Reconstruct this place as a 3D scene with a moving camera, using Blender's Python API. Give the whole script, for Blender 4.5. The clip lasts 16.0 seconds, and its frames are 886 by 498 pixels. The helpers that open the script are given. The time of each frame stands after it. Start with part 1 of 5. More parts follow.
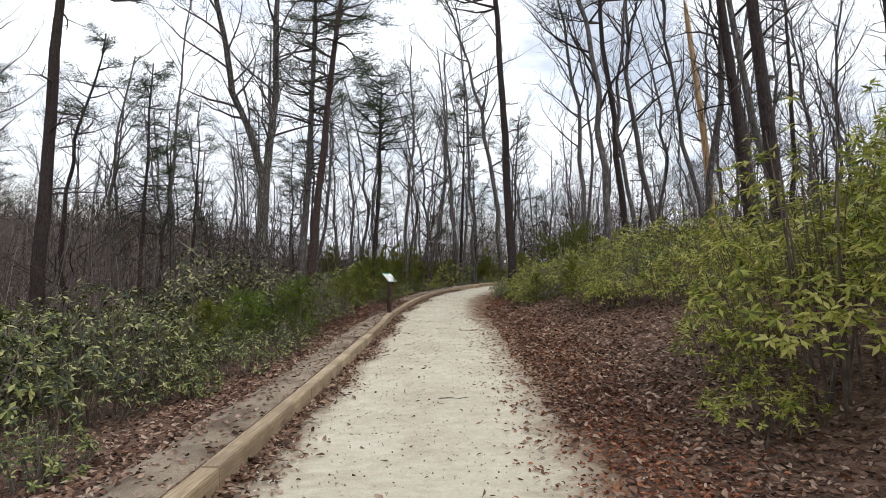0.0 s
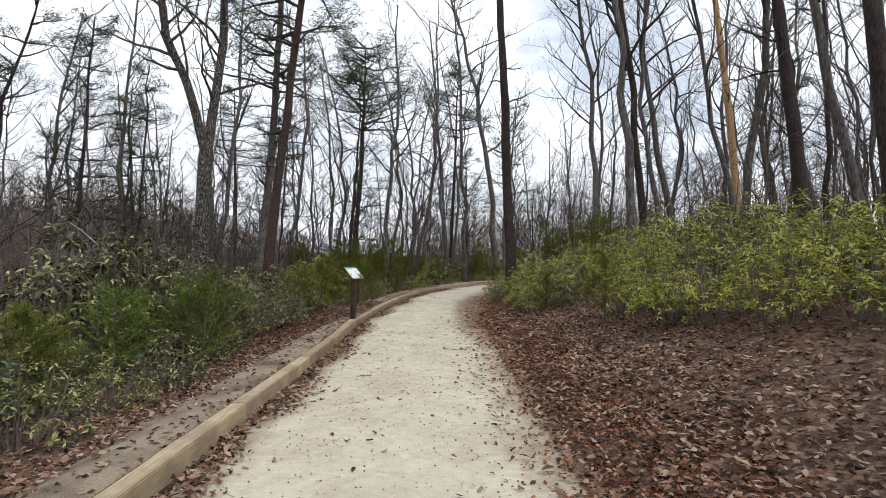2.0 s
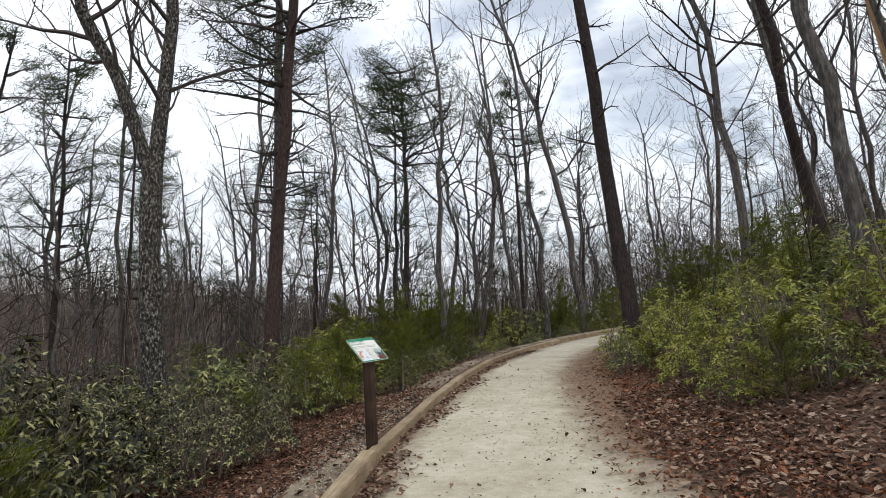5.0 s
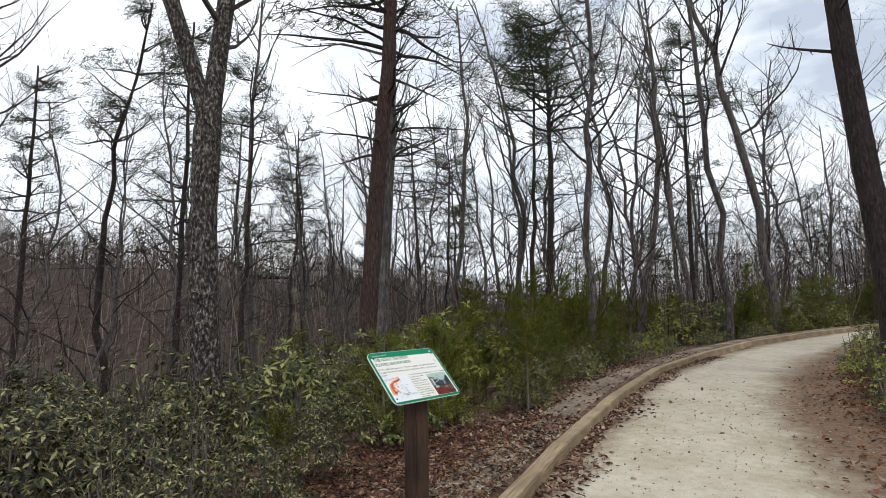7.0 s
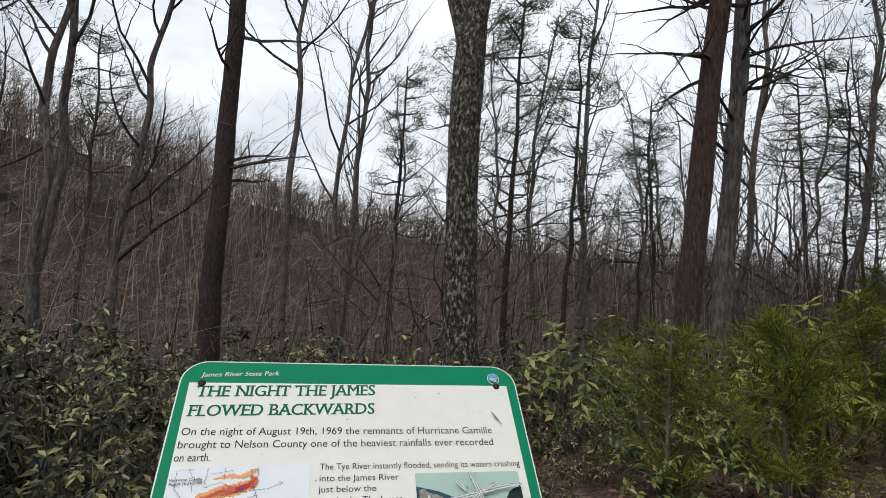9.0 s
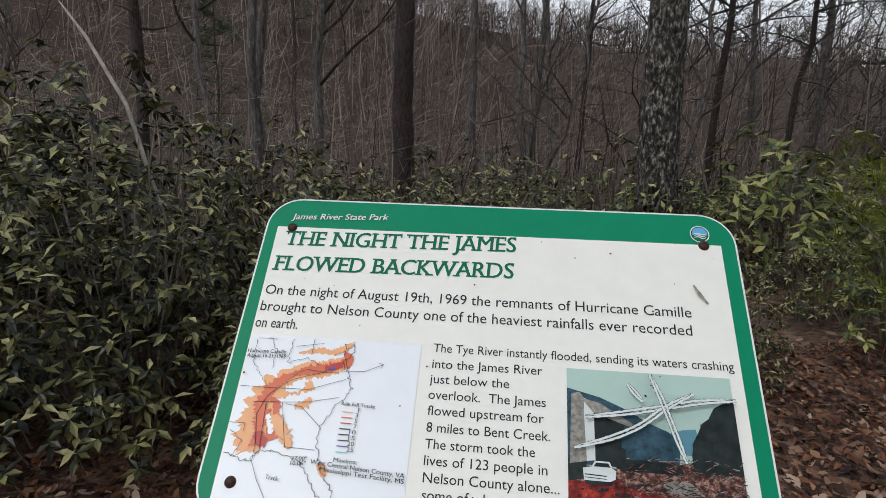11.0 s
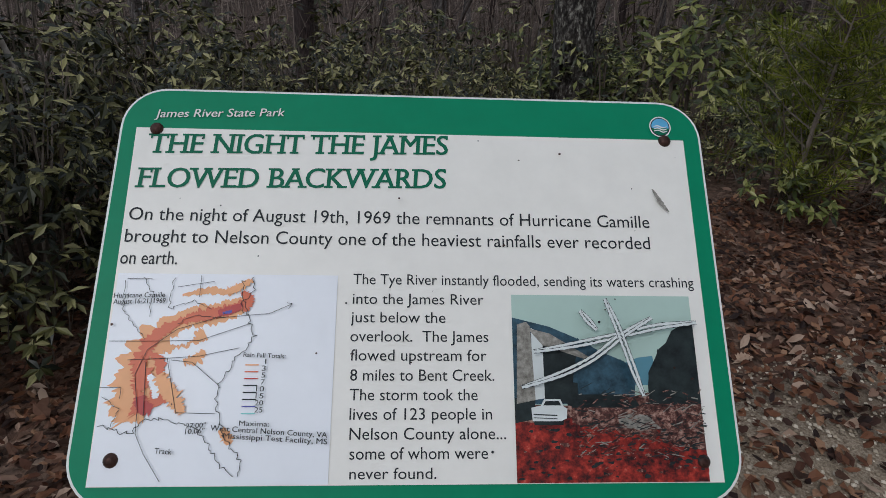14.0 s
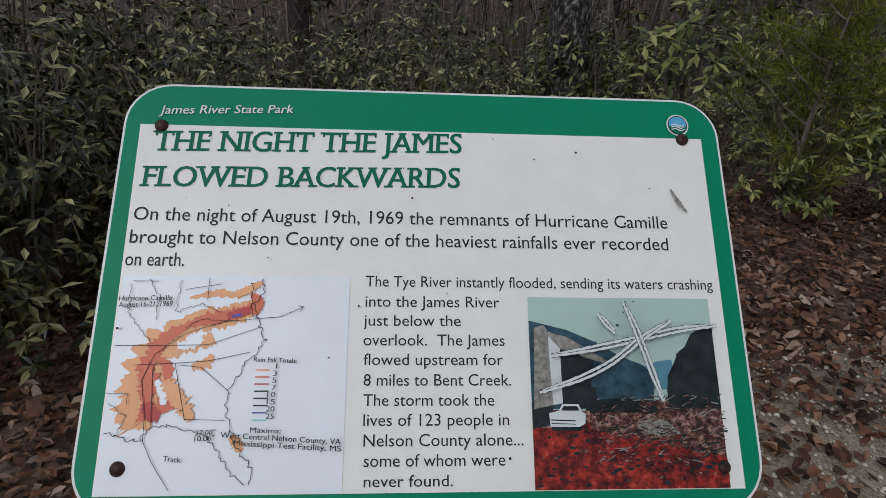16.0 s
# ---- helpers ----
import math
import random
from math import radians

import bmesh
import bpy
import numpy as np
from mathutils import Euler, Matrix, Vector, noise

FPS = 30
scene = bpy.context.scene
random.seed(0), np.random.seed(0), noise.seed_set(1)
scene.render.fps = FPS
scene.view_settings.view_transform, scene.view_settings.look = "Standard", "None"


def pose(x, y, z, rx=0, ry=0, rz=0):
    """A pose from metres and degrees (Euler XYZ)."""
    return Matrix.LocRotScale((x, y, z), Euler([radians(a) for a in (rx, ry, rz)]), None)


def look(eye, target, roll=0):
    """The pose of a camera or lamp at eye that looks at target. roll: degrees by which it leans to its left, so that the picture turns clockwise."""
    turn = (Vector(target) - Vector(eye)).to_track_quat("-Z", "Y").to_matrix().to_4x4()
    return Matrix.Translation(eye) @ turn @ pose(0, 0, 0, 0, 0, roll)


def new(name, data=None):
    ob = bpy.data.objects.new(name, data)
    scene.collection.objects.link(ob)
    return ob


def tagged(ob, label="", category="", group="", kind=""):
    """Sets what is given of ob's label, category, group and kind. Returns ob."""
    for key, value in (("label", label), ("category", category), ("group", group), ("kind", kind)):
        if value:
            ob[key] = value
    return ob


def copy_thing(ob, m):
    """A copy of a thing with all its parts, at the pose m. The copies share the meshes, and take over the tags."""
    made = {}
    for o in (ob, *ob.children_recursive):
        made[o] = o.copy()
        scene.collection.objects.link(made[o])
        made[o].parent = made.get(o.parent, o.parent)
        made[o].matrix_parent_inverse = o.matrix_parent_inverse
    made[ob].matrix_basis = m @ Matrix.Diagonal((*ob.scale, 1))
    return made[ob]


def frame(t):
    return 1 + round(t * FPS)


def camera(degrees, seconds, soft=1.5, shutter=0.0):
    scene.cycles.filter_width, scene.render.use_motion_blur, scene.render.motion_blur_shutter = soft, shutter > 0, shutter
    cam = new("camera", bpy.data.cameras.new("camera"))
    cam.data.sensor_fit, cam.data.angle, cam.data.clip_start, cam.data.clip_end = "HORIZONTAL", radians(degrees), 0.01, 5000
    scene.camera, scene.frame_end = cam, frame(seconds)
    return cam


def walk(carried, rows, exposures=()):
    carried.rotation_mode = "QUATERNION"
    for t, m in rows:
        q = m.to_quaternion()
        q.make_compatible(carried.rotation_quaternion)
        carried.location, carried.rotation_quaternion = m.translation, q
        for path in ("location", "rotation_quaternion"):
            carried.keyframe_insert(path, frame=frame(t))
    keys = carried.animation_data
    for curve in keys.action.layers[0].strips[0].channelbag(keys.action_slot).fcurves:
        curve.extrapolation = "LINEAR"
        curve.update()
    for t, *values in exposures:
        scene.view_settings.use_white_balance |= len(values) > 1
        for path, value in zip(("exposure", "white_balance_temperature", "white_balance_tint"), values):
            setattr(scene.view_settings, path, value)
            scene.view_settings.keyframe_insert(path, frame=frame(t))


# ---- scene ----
import collections

cam = camera(75.0, 16.0, soft=0.8)
PATH = [
    (0.0, pose(3.476, -3.386, 1.541, 91.43, -0.61, 9.48)),
    (0.5, pose(3.462, -2.631, 1.510, 90.64, 2.72, 12.83)),
    (1.0, pose(3.332, -1.650, 1.491, 89.78, -0.33, 11.63)),
    (1.5, pose(3.323, -0.509, 1.486, 90.89, 2.21, 13.59)),
    (2.0, pose(3.052, 0.348, 1.458, 91.12, -1.76, 8.56)),
    (2.5, pose(2.936, 1.357, 1.408, 92.39, 2.13, 13.87)),
    (3.0, pose(2.801, 2.418, 1.381, 94.93, -0.18, 16.25)),
    (3.5, pose(2.579, 3.356, 1.410, 94.77, 4.90, 16.21)),
    (6.0, pose(1.469, 7.888, 1.466, 97.70, 2.10, 14.46)),
    (6.5, pose(1.402, 8.476, 1.505, 95.39, 4.55, 22.04)),
    (7.0, pose(1.017, 9.575, 1.473, 95.87, 1.32, 29.68)),
    (7.5, pose(0.853, 10.365, 1.482, 95.72, 4.67, 40.38)),
    (8.0, pose(0.585, 11.018, 1.466, 95.71, 2.85, 45.43)),
    (8.5, pose(0.287, 11.572, 1.384, 100.75, -0.38, 56.00)),
    (9.0, pose(0.117, 11.876, 1.367, 94.28, -2.65, 64.72)),
    (9.5, pose(-0.038, 11.985, 1.365, 90.01, -3.38, 74.89)),
    (10.0, pose(-0.060, 12.007, 1.347, 86.37, -1.63, 82.07)),
    (12.5, pose(-0.229, 12.009, 1.383, 64.11, -3.25, 75.94)),
    (13.0, pose(-0.227, 12.013, 1.378, 63.45, -2.77, 75.45)),
    (13.5, pose(-0.227, 12.020, 1.370, 62.97, -2.11, 74.86)),
    (14.0, pose(-0.234, 12.020, 1.366, 62.52, -2.13, 74.73)),
    (14.5, pose(-0.241, 12.015, 1.361, 62.10, -2.18, 74.74)),
    (15.0, pose(-0.246, 12.011, 1.363, 62.08, -2.41, 74.66)),
    (15.5, pose(-0.249, 12.007, 1.365, 62.08, -2.51, 74.46)),
    (16.0, pose(-0.250, 12.008, 1.365, 61.96, -2.48, 74.18)),
]
walk(cam, PATH, exposures=[(0.0, 0.0, 6200, 9), (2.0, 0.03, 6200, 9), (3.5, -0.07, 6200, 8), (6.0, -0.12, 6200, 8), (7.0, -0.12, 6200, 8), (7.5, -0.32, 6200, 8), (8.0, -0.06, 6200, 8), (8.5, 0.0, 6250, 8), (9.0, -0.34, 6250, 8), (9.5, -0.12, 6200, 8), (10.0, -0.12, 6200, 8), (12.4, -0.84, 5880, 11), (16.0, -0.84, 5880, 11)])

# ---- world, sun ----
world = bpy.data.worlds.new("overcast_sky")
scene.world = world
world.use_nodes = True
wt = world.node_tree
wt.nodes.clear()
w_out = wt.nodes.new("ShaderNodeOutputWorld")
w_bg = wt.nodes.new("ShaderNodeBackground")
w_sky = wt.nodes.new("ShaderNodeTexSky")
w_sky.sky_type = "NISHITA"
w_sky.sun_disc = False
w_sky.sun_elevation = radians(42)
w_sky.sun_rotation = radians(-60)
w_sky.air_density = 1.0
w_sky.dust_density = 2.0
w_tc = wt.nodes.new("ShaderNodeTexCoord")
w_map = wt.nodes.new("ShaderNodeMapping")
w_map.inputs["Scale"].default_value = (1.6, 1.6, 4.0)
w_noise = wt.nodes.new("ShaderNodeTexNoise")
w_noise.inputs["Scale"].default_value = 1.9
w_noise.inputs["Detail"].default_value = 7
w_noise.inputs["Roughness"].default_value = 0.55
w_ramp = wt.nodes.new("ShaderNodeValToRGB")
w_ramp.color_ramp.elements[0].position = 0.36
w_ramp.color_ramp.elements[0].color = (0.4, 0.4, 0.4, 1)
w_ramp.color_ramp.elements[1].position = 0.53
w_ramp.color_ramp.elements[1].color = (1, 1, 1, 1)
w_mix = wt.nodes.new("ShaderNodeMix")
w_mix.data_type = "RGBA"
w_mix.inputs["B"].default_value = (13.0, 13.2, 13.6, 1)
wt.links.new(w_tc.outputs["Generated"], w_map.inputs["Vector"])
wt.links.new(w_map.outputs["Vector"], w_noise.inputs["Vector"])
wt.links.new(w_noise.outputs["Fac"], w_ramp.inputs["Fac"])
wt.links.new(w_ramp.outputs["Color"], w_mix.inputs["Factor"])
wt.links.new(w_sky.outputs["Color"], w_mix.inputs["A"])
wt.links.new(w_mix.outputs["Result"], w_bg.inputs["Color"])
w_bg.inputs["Strength"].default_value = 0.1
wt.links.new(w_bg.outputs["Background"], w_out.inputs["Surface"])

sun_data = bpy.data.lights.new("sun", "SUN")
sun_data.energy = 1.3
sun_data.angle = radians(14)
sun_data.color = (1.0, 0.95, 0.87)
sun = new("sun", sun_data)
sun.matrix_world = look((20, -12, 28), (0, 8, 0))


# ---- materials ----
def shader(name, stops, scale=6.0, detail=6, rough=0.8, bump=0.3, bump_scale=40.0, stretch=(1, 1, 1), island=0.0, obj_rand=0.0, spec=0.3,
           second=None, second_scale=0.6, trans=0.0, bump_dist=0.01):
    """Noise-coloured surface: stops are (position, colour); second is a broad stain colour with its share."""
    m = bpy.data.materials.new(name)
    m.use_nodes = True
    nt = m.node_tree
    bsdf = nt.nodes["Principled BSDF"]
    tc = nt.nodes.new("ShaderNodeTexCoord")
    mp = nt.nodes.new("ShaderNodeMapping")
    mp.inputs["Scale"].default_value = stretch
    nt.links.new(tc.outputs["Object"], mp.inputs["Vector"])
    no = nt.nodes.new("ShaderNodeTexNoise")
    no.inputs["Scale"].default_value = scale
    no.inputs["Detail"].default_value = detail
    no.inputs["Roughness"].default_value = 0.65
    nt.links.new(mp.outputs["Vector"], no.inputs["Vector"])
    fac = no.outputs["Fac"]
    if island or obj_rand:
        src = nt.nodes.new("ShaderNodeNewGeometry").outputs["Random Per Island"] if island else nt.nodes.new("ShaderNodeObjectInfo").outputs["Random"]
        amt = island or obj_rand
        sub = nt.nodes.new("ShaderNodeMath")
        sub.operation = "SUBTRACT"
        sub.inputs[1].default_value = 0.5
        nt.links.new(src, sub.inputs[0])
        ma = nt.nodes.new("ShaderNodeMath")
        ma.operation = "MULTIPLY_ADD"
        ma.inputs[1].default_value = amt
        nt.links.new(sub.outputs[0], ma.inputs[0])
        nt.links.new(fac, ma.inputs[2])
        fac = ma.outputs[0]
    rp = nt.nodes.new("ShaderNodeValToRGB")
    els = rp.color_ramp.elements
    while len(els) < len(stops):
        els.new(0.5)
    for el, (p, c) in zip(els, stops):
        el.position, el.color = p, (*c, 1)
    nt.links.new(fac, rp.inputs["Fac"])
    col = rp.outputs["Color"]
    if second:
        n2 = nt.nodes.new("ShaderNodeTexNoise")
        n2.inputs["Scale"].default_value = second_scale
        n2.inputs["Detail"].default_value = 4
        nt.links.new(tc.outputs["Object"], n2.inputs["Vector"])
        r2 = nt.nodes.new("ShaderNodeMapRange")
        r2.inputs["From Min"].default_value = 0.42
        r2.inputs["From Max"].default_value = 0.65
        r2.inputs["To Max"].default_value = second[1]
        nt.links.new(n2.outputs["Fac"], r2.inputs["Value"])
        mx = nt.nodes.new("ShaderNodeMix")
        mx.data_type = "RGBA"
        mx.inputs["B"].default_value = (*second[0], 1)
        nt.links.new(col, mx.inputs["A"])
        nt.links.new(r2.outputs["Result"], mx.inputs["Factor"])
        col = mx.outputs["Result"]
    nt.links.new(col, bsdf.inputs["Base Color"])
    bsdf.inputs["Roughness"].default_value = rough
    bsdf.inputs["Specular IOR Level"].default_value = spec
    if trans:
        tr = nt.nodes.new("ShaderNodeBsdfTranslucent")
        nt.links.new(col, tr.inputs["Color"])
        ms = nt.nodes.new("ShaderNodeMixShader")
        ms.inputs["Fac"].default_value = trans
        nt.links.new(bsdf.outputs["BSDF"], ms.inputs[1])
        nt.links.new(tr.outputs["BSDF"], ms.inputs[2])
        nt.links.new(ms.outputs["Shader"], nt.nodes["Material Output"].inputs["Surface"])
    if bump:
        nb = nt.nodes.new("ShaderNodeTexNoise")
        nb.inputs["Scale"].default_value = bump_scale
        nb.inputs["Detail"].default_value = 5
        nt.links.new(mp.outputs["Vector"], nb.inputs["Vector"])
        bu = nt.nodes.new("ShaderNodeBump")
        bu.inputs["Strength"].default_value = bump
        bu.inputs["Distance"].default_value = bump_dist
        nt.links.new(nb.outputs["Fac"], bu.inputs["Height"])
        nt.links.new(bu.outputs["Normal"], bsdf.inputs["Normal"])
    return m


def plain(name, colour, rough=0.6, metal=0.0, spec=0.4, grain=0.06):
    """Painted or printed surface with slight unevenness."""
    lo = tuple(c * (1 - grain) for c in colour)
    hi = tuple(min(1, c * (1 + grain)) for c in colour)
    m = shader(name, [(0.3, lo), (0.7, hi)], scale=35, rough=rough, bump=0, spec=spec)
    m.node_tree.nodes["Principled BSDF"].inputs["Metallic"].default_value = metal
    return m


# floor of the far woods, with the shade under the trees mixed into its browns
M_hillfloor = shader("shaded_woodland_floor", [(0.25, (0.016, 0.011, 0.009)), (0.5, (0.046, 0.032, 0.025)), (0.75, (0.11, 0.080, 0.062))], scale=3, rough=1.0, bump=0.6, bump_scale=4,
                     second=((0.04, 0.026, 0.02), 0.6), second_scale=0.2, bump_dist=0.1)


def litter_material():
    """Carpet of flattened leaves: cells of leaf size, each with its own brown, over fine crumbs."""
    m = shader("leaf_litter_ground", [(0.25, (0.034, 0.022, 0.016)), (0.45, (0.090, 0.058, 0.041)), (0.62, (0.16, 0.108, 0.078)), (0.82, (0.25, 0.18, 0.135))],
               scale=30, rough=0.95, bump=0.9, bump_scale=40, second=((0.098, 0.040, 0.022), 0.65), second_scale=0.8, bump_dist=0.02)
    nt = m.node_tree
    bsdf = nt.nodes["Principled BSDF"]
    src = bsdf.inputs["Base Color"].links[0].from_socket
    tc = nt.nodes["Texture Coordinate"]
    warp = nt.nodes.new("ShaderNodeTexNoise")
    warp.inputs["Scale"].default_value = 9
    nt.links.new(tc.outputs["Object"], warp.inputs["Vector"])
    add = nt.nodes.new("ShaderNodeVectorMath")
    add.operation = "MULTIPLY_ADD"
    add.inputs[1].default_value = (0.12, 0.12, 0.12)
    nt.links.new(warp.outputs["Color"], add.inputs[0])
    nt.links.new(tc.outputs["Object"], add.inputs[2])
    vo = nt.nodes.new("ShaderNodeTexVoronoi")
    vo.inputs["Scale"].default_value = 24
    nt.links.new(add.outputs["Vector"], vo.inputs["Vector"])
    sep = nt.nodes.new("ShaderNodeSeparateColor")
    nt.links.new(vo.outputs["Color"], sep.inputs["Color"])
    rp = nt.nodes.new("ShaderNodeValToRGB")
    els = rp.color_ramp.elements
    els.new(0.55)
    for k, (p, c) in enumerate(((0.0, (0.048, 0.028, 0.020)), (0.55, (0.155, 0.086, 0.056)), (1.0, (0.30, 0.20, 0.145)))):
        els[k].position, els[k].color = p, (*c, 1)
    nt.links.new(sep.outputs["Red"], rp.inputs["Fac"])
    mx = nt.nodes.new("ShaderNodeMix")
    mx.data_type = "RGBA"
    mx.inputs["Factor"].default_value = 0.55
    nt.links.new(src, mx.inputs["A"])
    nt.links.new(rp.outputs["Color"], mx.inputs["B"])
    nt.links.new(mx.outputs["Result"], bsdf.inputs["Base Color"])
    return m


M_ground = litter_material()
M_gravel_berm = shader("sandy_gravel", [(0.3, (0.15, 0.108, 0.072)), (0.5, (0.31, 0.245, 0.175)), (0.7, (0.52, 0.45, 0.35))], scale=120, rough=0.95, bump=0.9,
                       bump_scale=140, second=((0.10, 0.066, 0.045), 0.8), second_scale=2.2)
M_timber = shader("weathered_timber", [(0.25, (0.22, 0.155, 0.090)), (0.5, (0.42, 0.32, 0.20)), (0.75, (0.55, 0.45, 0.31))], scale=5, stretch=(14, 0.7, 14), rough=0.85,
                  bump=0.5, bump_scale=12, obj_rand=0.2, second=((0.20, 0.145, 0.095), 0.55), second_scale=3)
M_post = shader("dark_stained_post", [(0.3, (0.014, 0.008, 0.006)), (0.55, (0.036, 0.019, 0.013)), (0.75, (0.085, 0.048, 0.032))], scale=6, stretch=(16, 16, 0.8), rough=0.75,
                bump=0.6, bump_scale=10, second=((0.11, 0.068, 0.040), 0.45), second_scale=4)
M_oak = shader("grey_oak_bark", [(0.41, (0.012, 0.010, 0.009)), (0.49, (0.045, 0.038, 0.034)), (0.56, (0.13, 0.118, 0.102)), (0.64, (0.36, 0.345, 0.295))], scale=21, stretch=(1.4, 1.4, 0.75),
               rough=0.95, bump=1.0, bump_scale=26, second=((0.075, 0.065, 0.055), 0.35), second_scale=5, bump_dist=0.05)
M_pine = shader("red_brown_pine_bark", [(0.32, (0.012, 0.009, 0.009)), (0.5, (0.038, 0.027, 0.025)), (0.7, (0.090, 0.066, 0.059))], scale=16, stretch=(2.2, 2.2, 0.55), rough=0.95,
                bump=1.0, bump_scale=18, second=((0.060, 0.046, 0.043), 0.5), second_scale=3, bump_dist=0.05)
M_redbark = shader("reddish_pine_bark", [(0.32, (0.015, 0.010, 0.009)), (0.5, (0.056, 0.034, 0.029)), (0.7, (0.125, 0.080, 0.067))], scale=16, stretch=(2.2, 2.2, 0.55), rough=0.95,
               bump=1.0, bump_scale=18, second=((0.070, 0.052, 0.046), 0.5), second_scale=3, bump_dist=0.05)
M_grey = shader("pale_grey_bark", [(0.34, (0.040, 0.034, 0.032)), (0.5, (0.105, 0.093, 0.086)), (0.68, (0.24, 0.225, 0.21))], scale=9, stretch=(2.2, 2.2, 0.5), rough=0.95,
                bump=0.9, bump_scale=18, second=((0.075, 0.062, 0.056), 0.5), second_scale=2.5, bump_dist=0.04)
M_stem = shader("woody_bush_stems", [(0.3, (0.075, 0.058, 0.044)), (0.7, (0.21, 0.175, 0.145))], scale=8, rough=0.95, bump=0, obj_rand=0.3)
M_snag = shader("bare_orange_wood", [(0.3, (0.30, 0.17, 0.08)), (0.6, (0.50, 0.33, 0.17)), (0.8, (0.60, 0.46, 0.30))], scale=4, stretch=(5, 5, 0.4), rough=0.85, bump=0.4)
M_twig = shader("grey_brown_twigs", [(0.3, (0.026, 0.021, 0.019)), (0.7, (0.088, 0.073, 0.066))], scale=3, rough=0.95, bump=0, obj_rand=0.35)
M_farwood = shader("distant_bare_wood", [(0.2, (0.036, 0.027, 0.022)), (0.5, (0.110, 0.085, 0.070)), (0.8, (0.29, 0.235, 0.20))], scale=0.2, rough=1.0, bump=0, island=0.85, spec=0.1)
M_needle = shader("pine_needles", [(0.2, (0.022, 0.036, 0.015)), (0.5, (0.055, 0.080, 0.032)), (0.8, (0.105, 0.135, 0.060))], scale=1.2, rough=0.7, bump=0, island=0.8, trans=0.35)
M_young = shader("young_pine_needles", [(0.2, (0.040, 0.050, 0.006)), (0.5, (0.105, 0.124, 0.012)), (0.8, (0.205, 0.212, 0.030))], scale=1.5, rough=0.75, bump=0, island=0.75, spec=0.12, trans=0.35)
M_fir = shader("fir_needles", [(0.2, (0.030, 0.050, 0.006)), (0.5, (0.095, 0.145, 0.014)), (0.8, (0.20, 0.26, 0.036))], scale=1.5, rough=0.75, bump=0, island=0.75, spec=0.12, trans=0.25)
M_laurel = shader("laurel_leaves", [(0.15, (0.016, 0.024, 0.005)), (0.42, (0.082, 0.105, 0.018)), (0.68, (0.21, 0.225, 0.052)), (0.9, (0.42, 0.40, 0.15))], scale=0.8, rough=0.42, bump=0, island=0.85, spec=0.45, trans=0.16)
M_laurel_dk = shader("olive_laurel_leaves", [(0.2, (0.011, 0.016, 0.004)), (0.48, (0.066, 0.082, 0.018)), (0.7, (0.175, 0.185, 0.052)), (0.88, (0.42, 0.40, 0.17))], scale=0.8, rough=0.42, bump=0, island=0.95, spec=0.42, trans=0.14)
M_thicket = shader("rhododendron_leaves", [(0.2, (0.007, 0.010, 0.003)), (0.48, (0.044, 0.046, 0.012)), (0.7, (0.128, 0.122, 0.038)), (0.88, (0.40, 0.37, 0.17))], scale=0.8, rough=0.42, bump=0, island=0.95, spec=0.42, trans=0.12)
M_yellow = shader("yellow_green_leaves", [(0.15, (0.085, 0.110, 0.012)), (0.38, (0.235, 0.270, 0.030)), (0.62, (0.40, 0.40, 0.075)), (0.82, (0.52, 0.48, 0.15))], scale=0.8, rough=0.46, bump=0, island=0.75, spec=0.4, trans=0.4)
M_dead = shader("dead_oak_leaves", [(0.12, (0.045, 0.023, 0.015)), (0.4, (0.150, 0.078, 0.050)), (0.65, (0.245, 0.150, 0.104)), (0.9, (0.40, 0.29, 0.215))], scale=3, rough=0.85, bump=0, island=0.9, spec=0.2)
M_litter2 = shader("rust_red_leaves", [(0.12, (0.075, 0.024, 0.012)), (0.5, (0.195, 0.070, 0.033)), (0.85, (0.34, 0.155, 0.085))], scale=3, rough=0.9, bump=0, island=0.85, spec=0.1)
M_leaf = shader("dry_oak_leaf", [(0.25, (0.10, 0.050, 0.030)), (0.5, (0.20, 0.115, 0.072)), (0.75, (0.36, 0.25, 0.175))], scale=5, rough=0.8, bump=0.2, bump_scale=30, obj_rand=0.6, spec=0.25)
# red-brown leaves by the sign; the shade under the trees is in their colour
M_shaded_leaves = shader("shaded_brown_leaves", [(0.15, (0.014, 0.005, 0.003)), (0.5, (0.080, 0.028, 0.012)), (0.78, (0.165, 0.068, 0.032)), (0.95, (0.27, 0.15, 0.085))], scale=3, rough=0.7, bump=0, island=0.9, spec=0.3)
M_stone = shader("pale_gravel_stones", [(0.2, (0.16, 0.12, 0.085)), (0.5, (0.36, 0.30, 0.22)), (0.8, (0.66, 0.59, 0.48))], scale=3, rough=0.9, bump=0, island=0.8)
M_green = plain("sign_green_print", (0.005, 0.23, 0.112), rough=0.45, spec=0.18)
M_cream = plain("sign_cream_print", (0.88, 0.855, 0.79), rough=0.35, grain=0.03)
M_edge = plain("sign_white_edge", (0.78, 0.78, 0.75), rough=0.4)
M_ink = plain("black_ink", (0.022, 0.026, 0.030), rough=0.5, spec=0.2)
M_title = plain("green_ink", (0.005, 0.145, 0.075), rough=0.5, spec=0.18)
M_bolt = shader("rusty_bolt", [(0.3, (0.02, 0.012, 0.010)), (0.7, (0.09, 0.04, 0.03))], scale=160, rough=0.5, bump=0.3, bump_scale=300, bump_dist=0.001)
M_bolt.node_tree.nodes["Principled BSDF"].inputs["Metallic"].default_value = 0.5


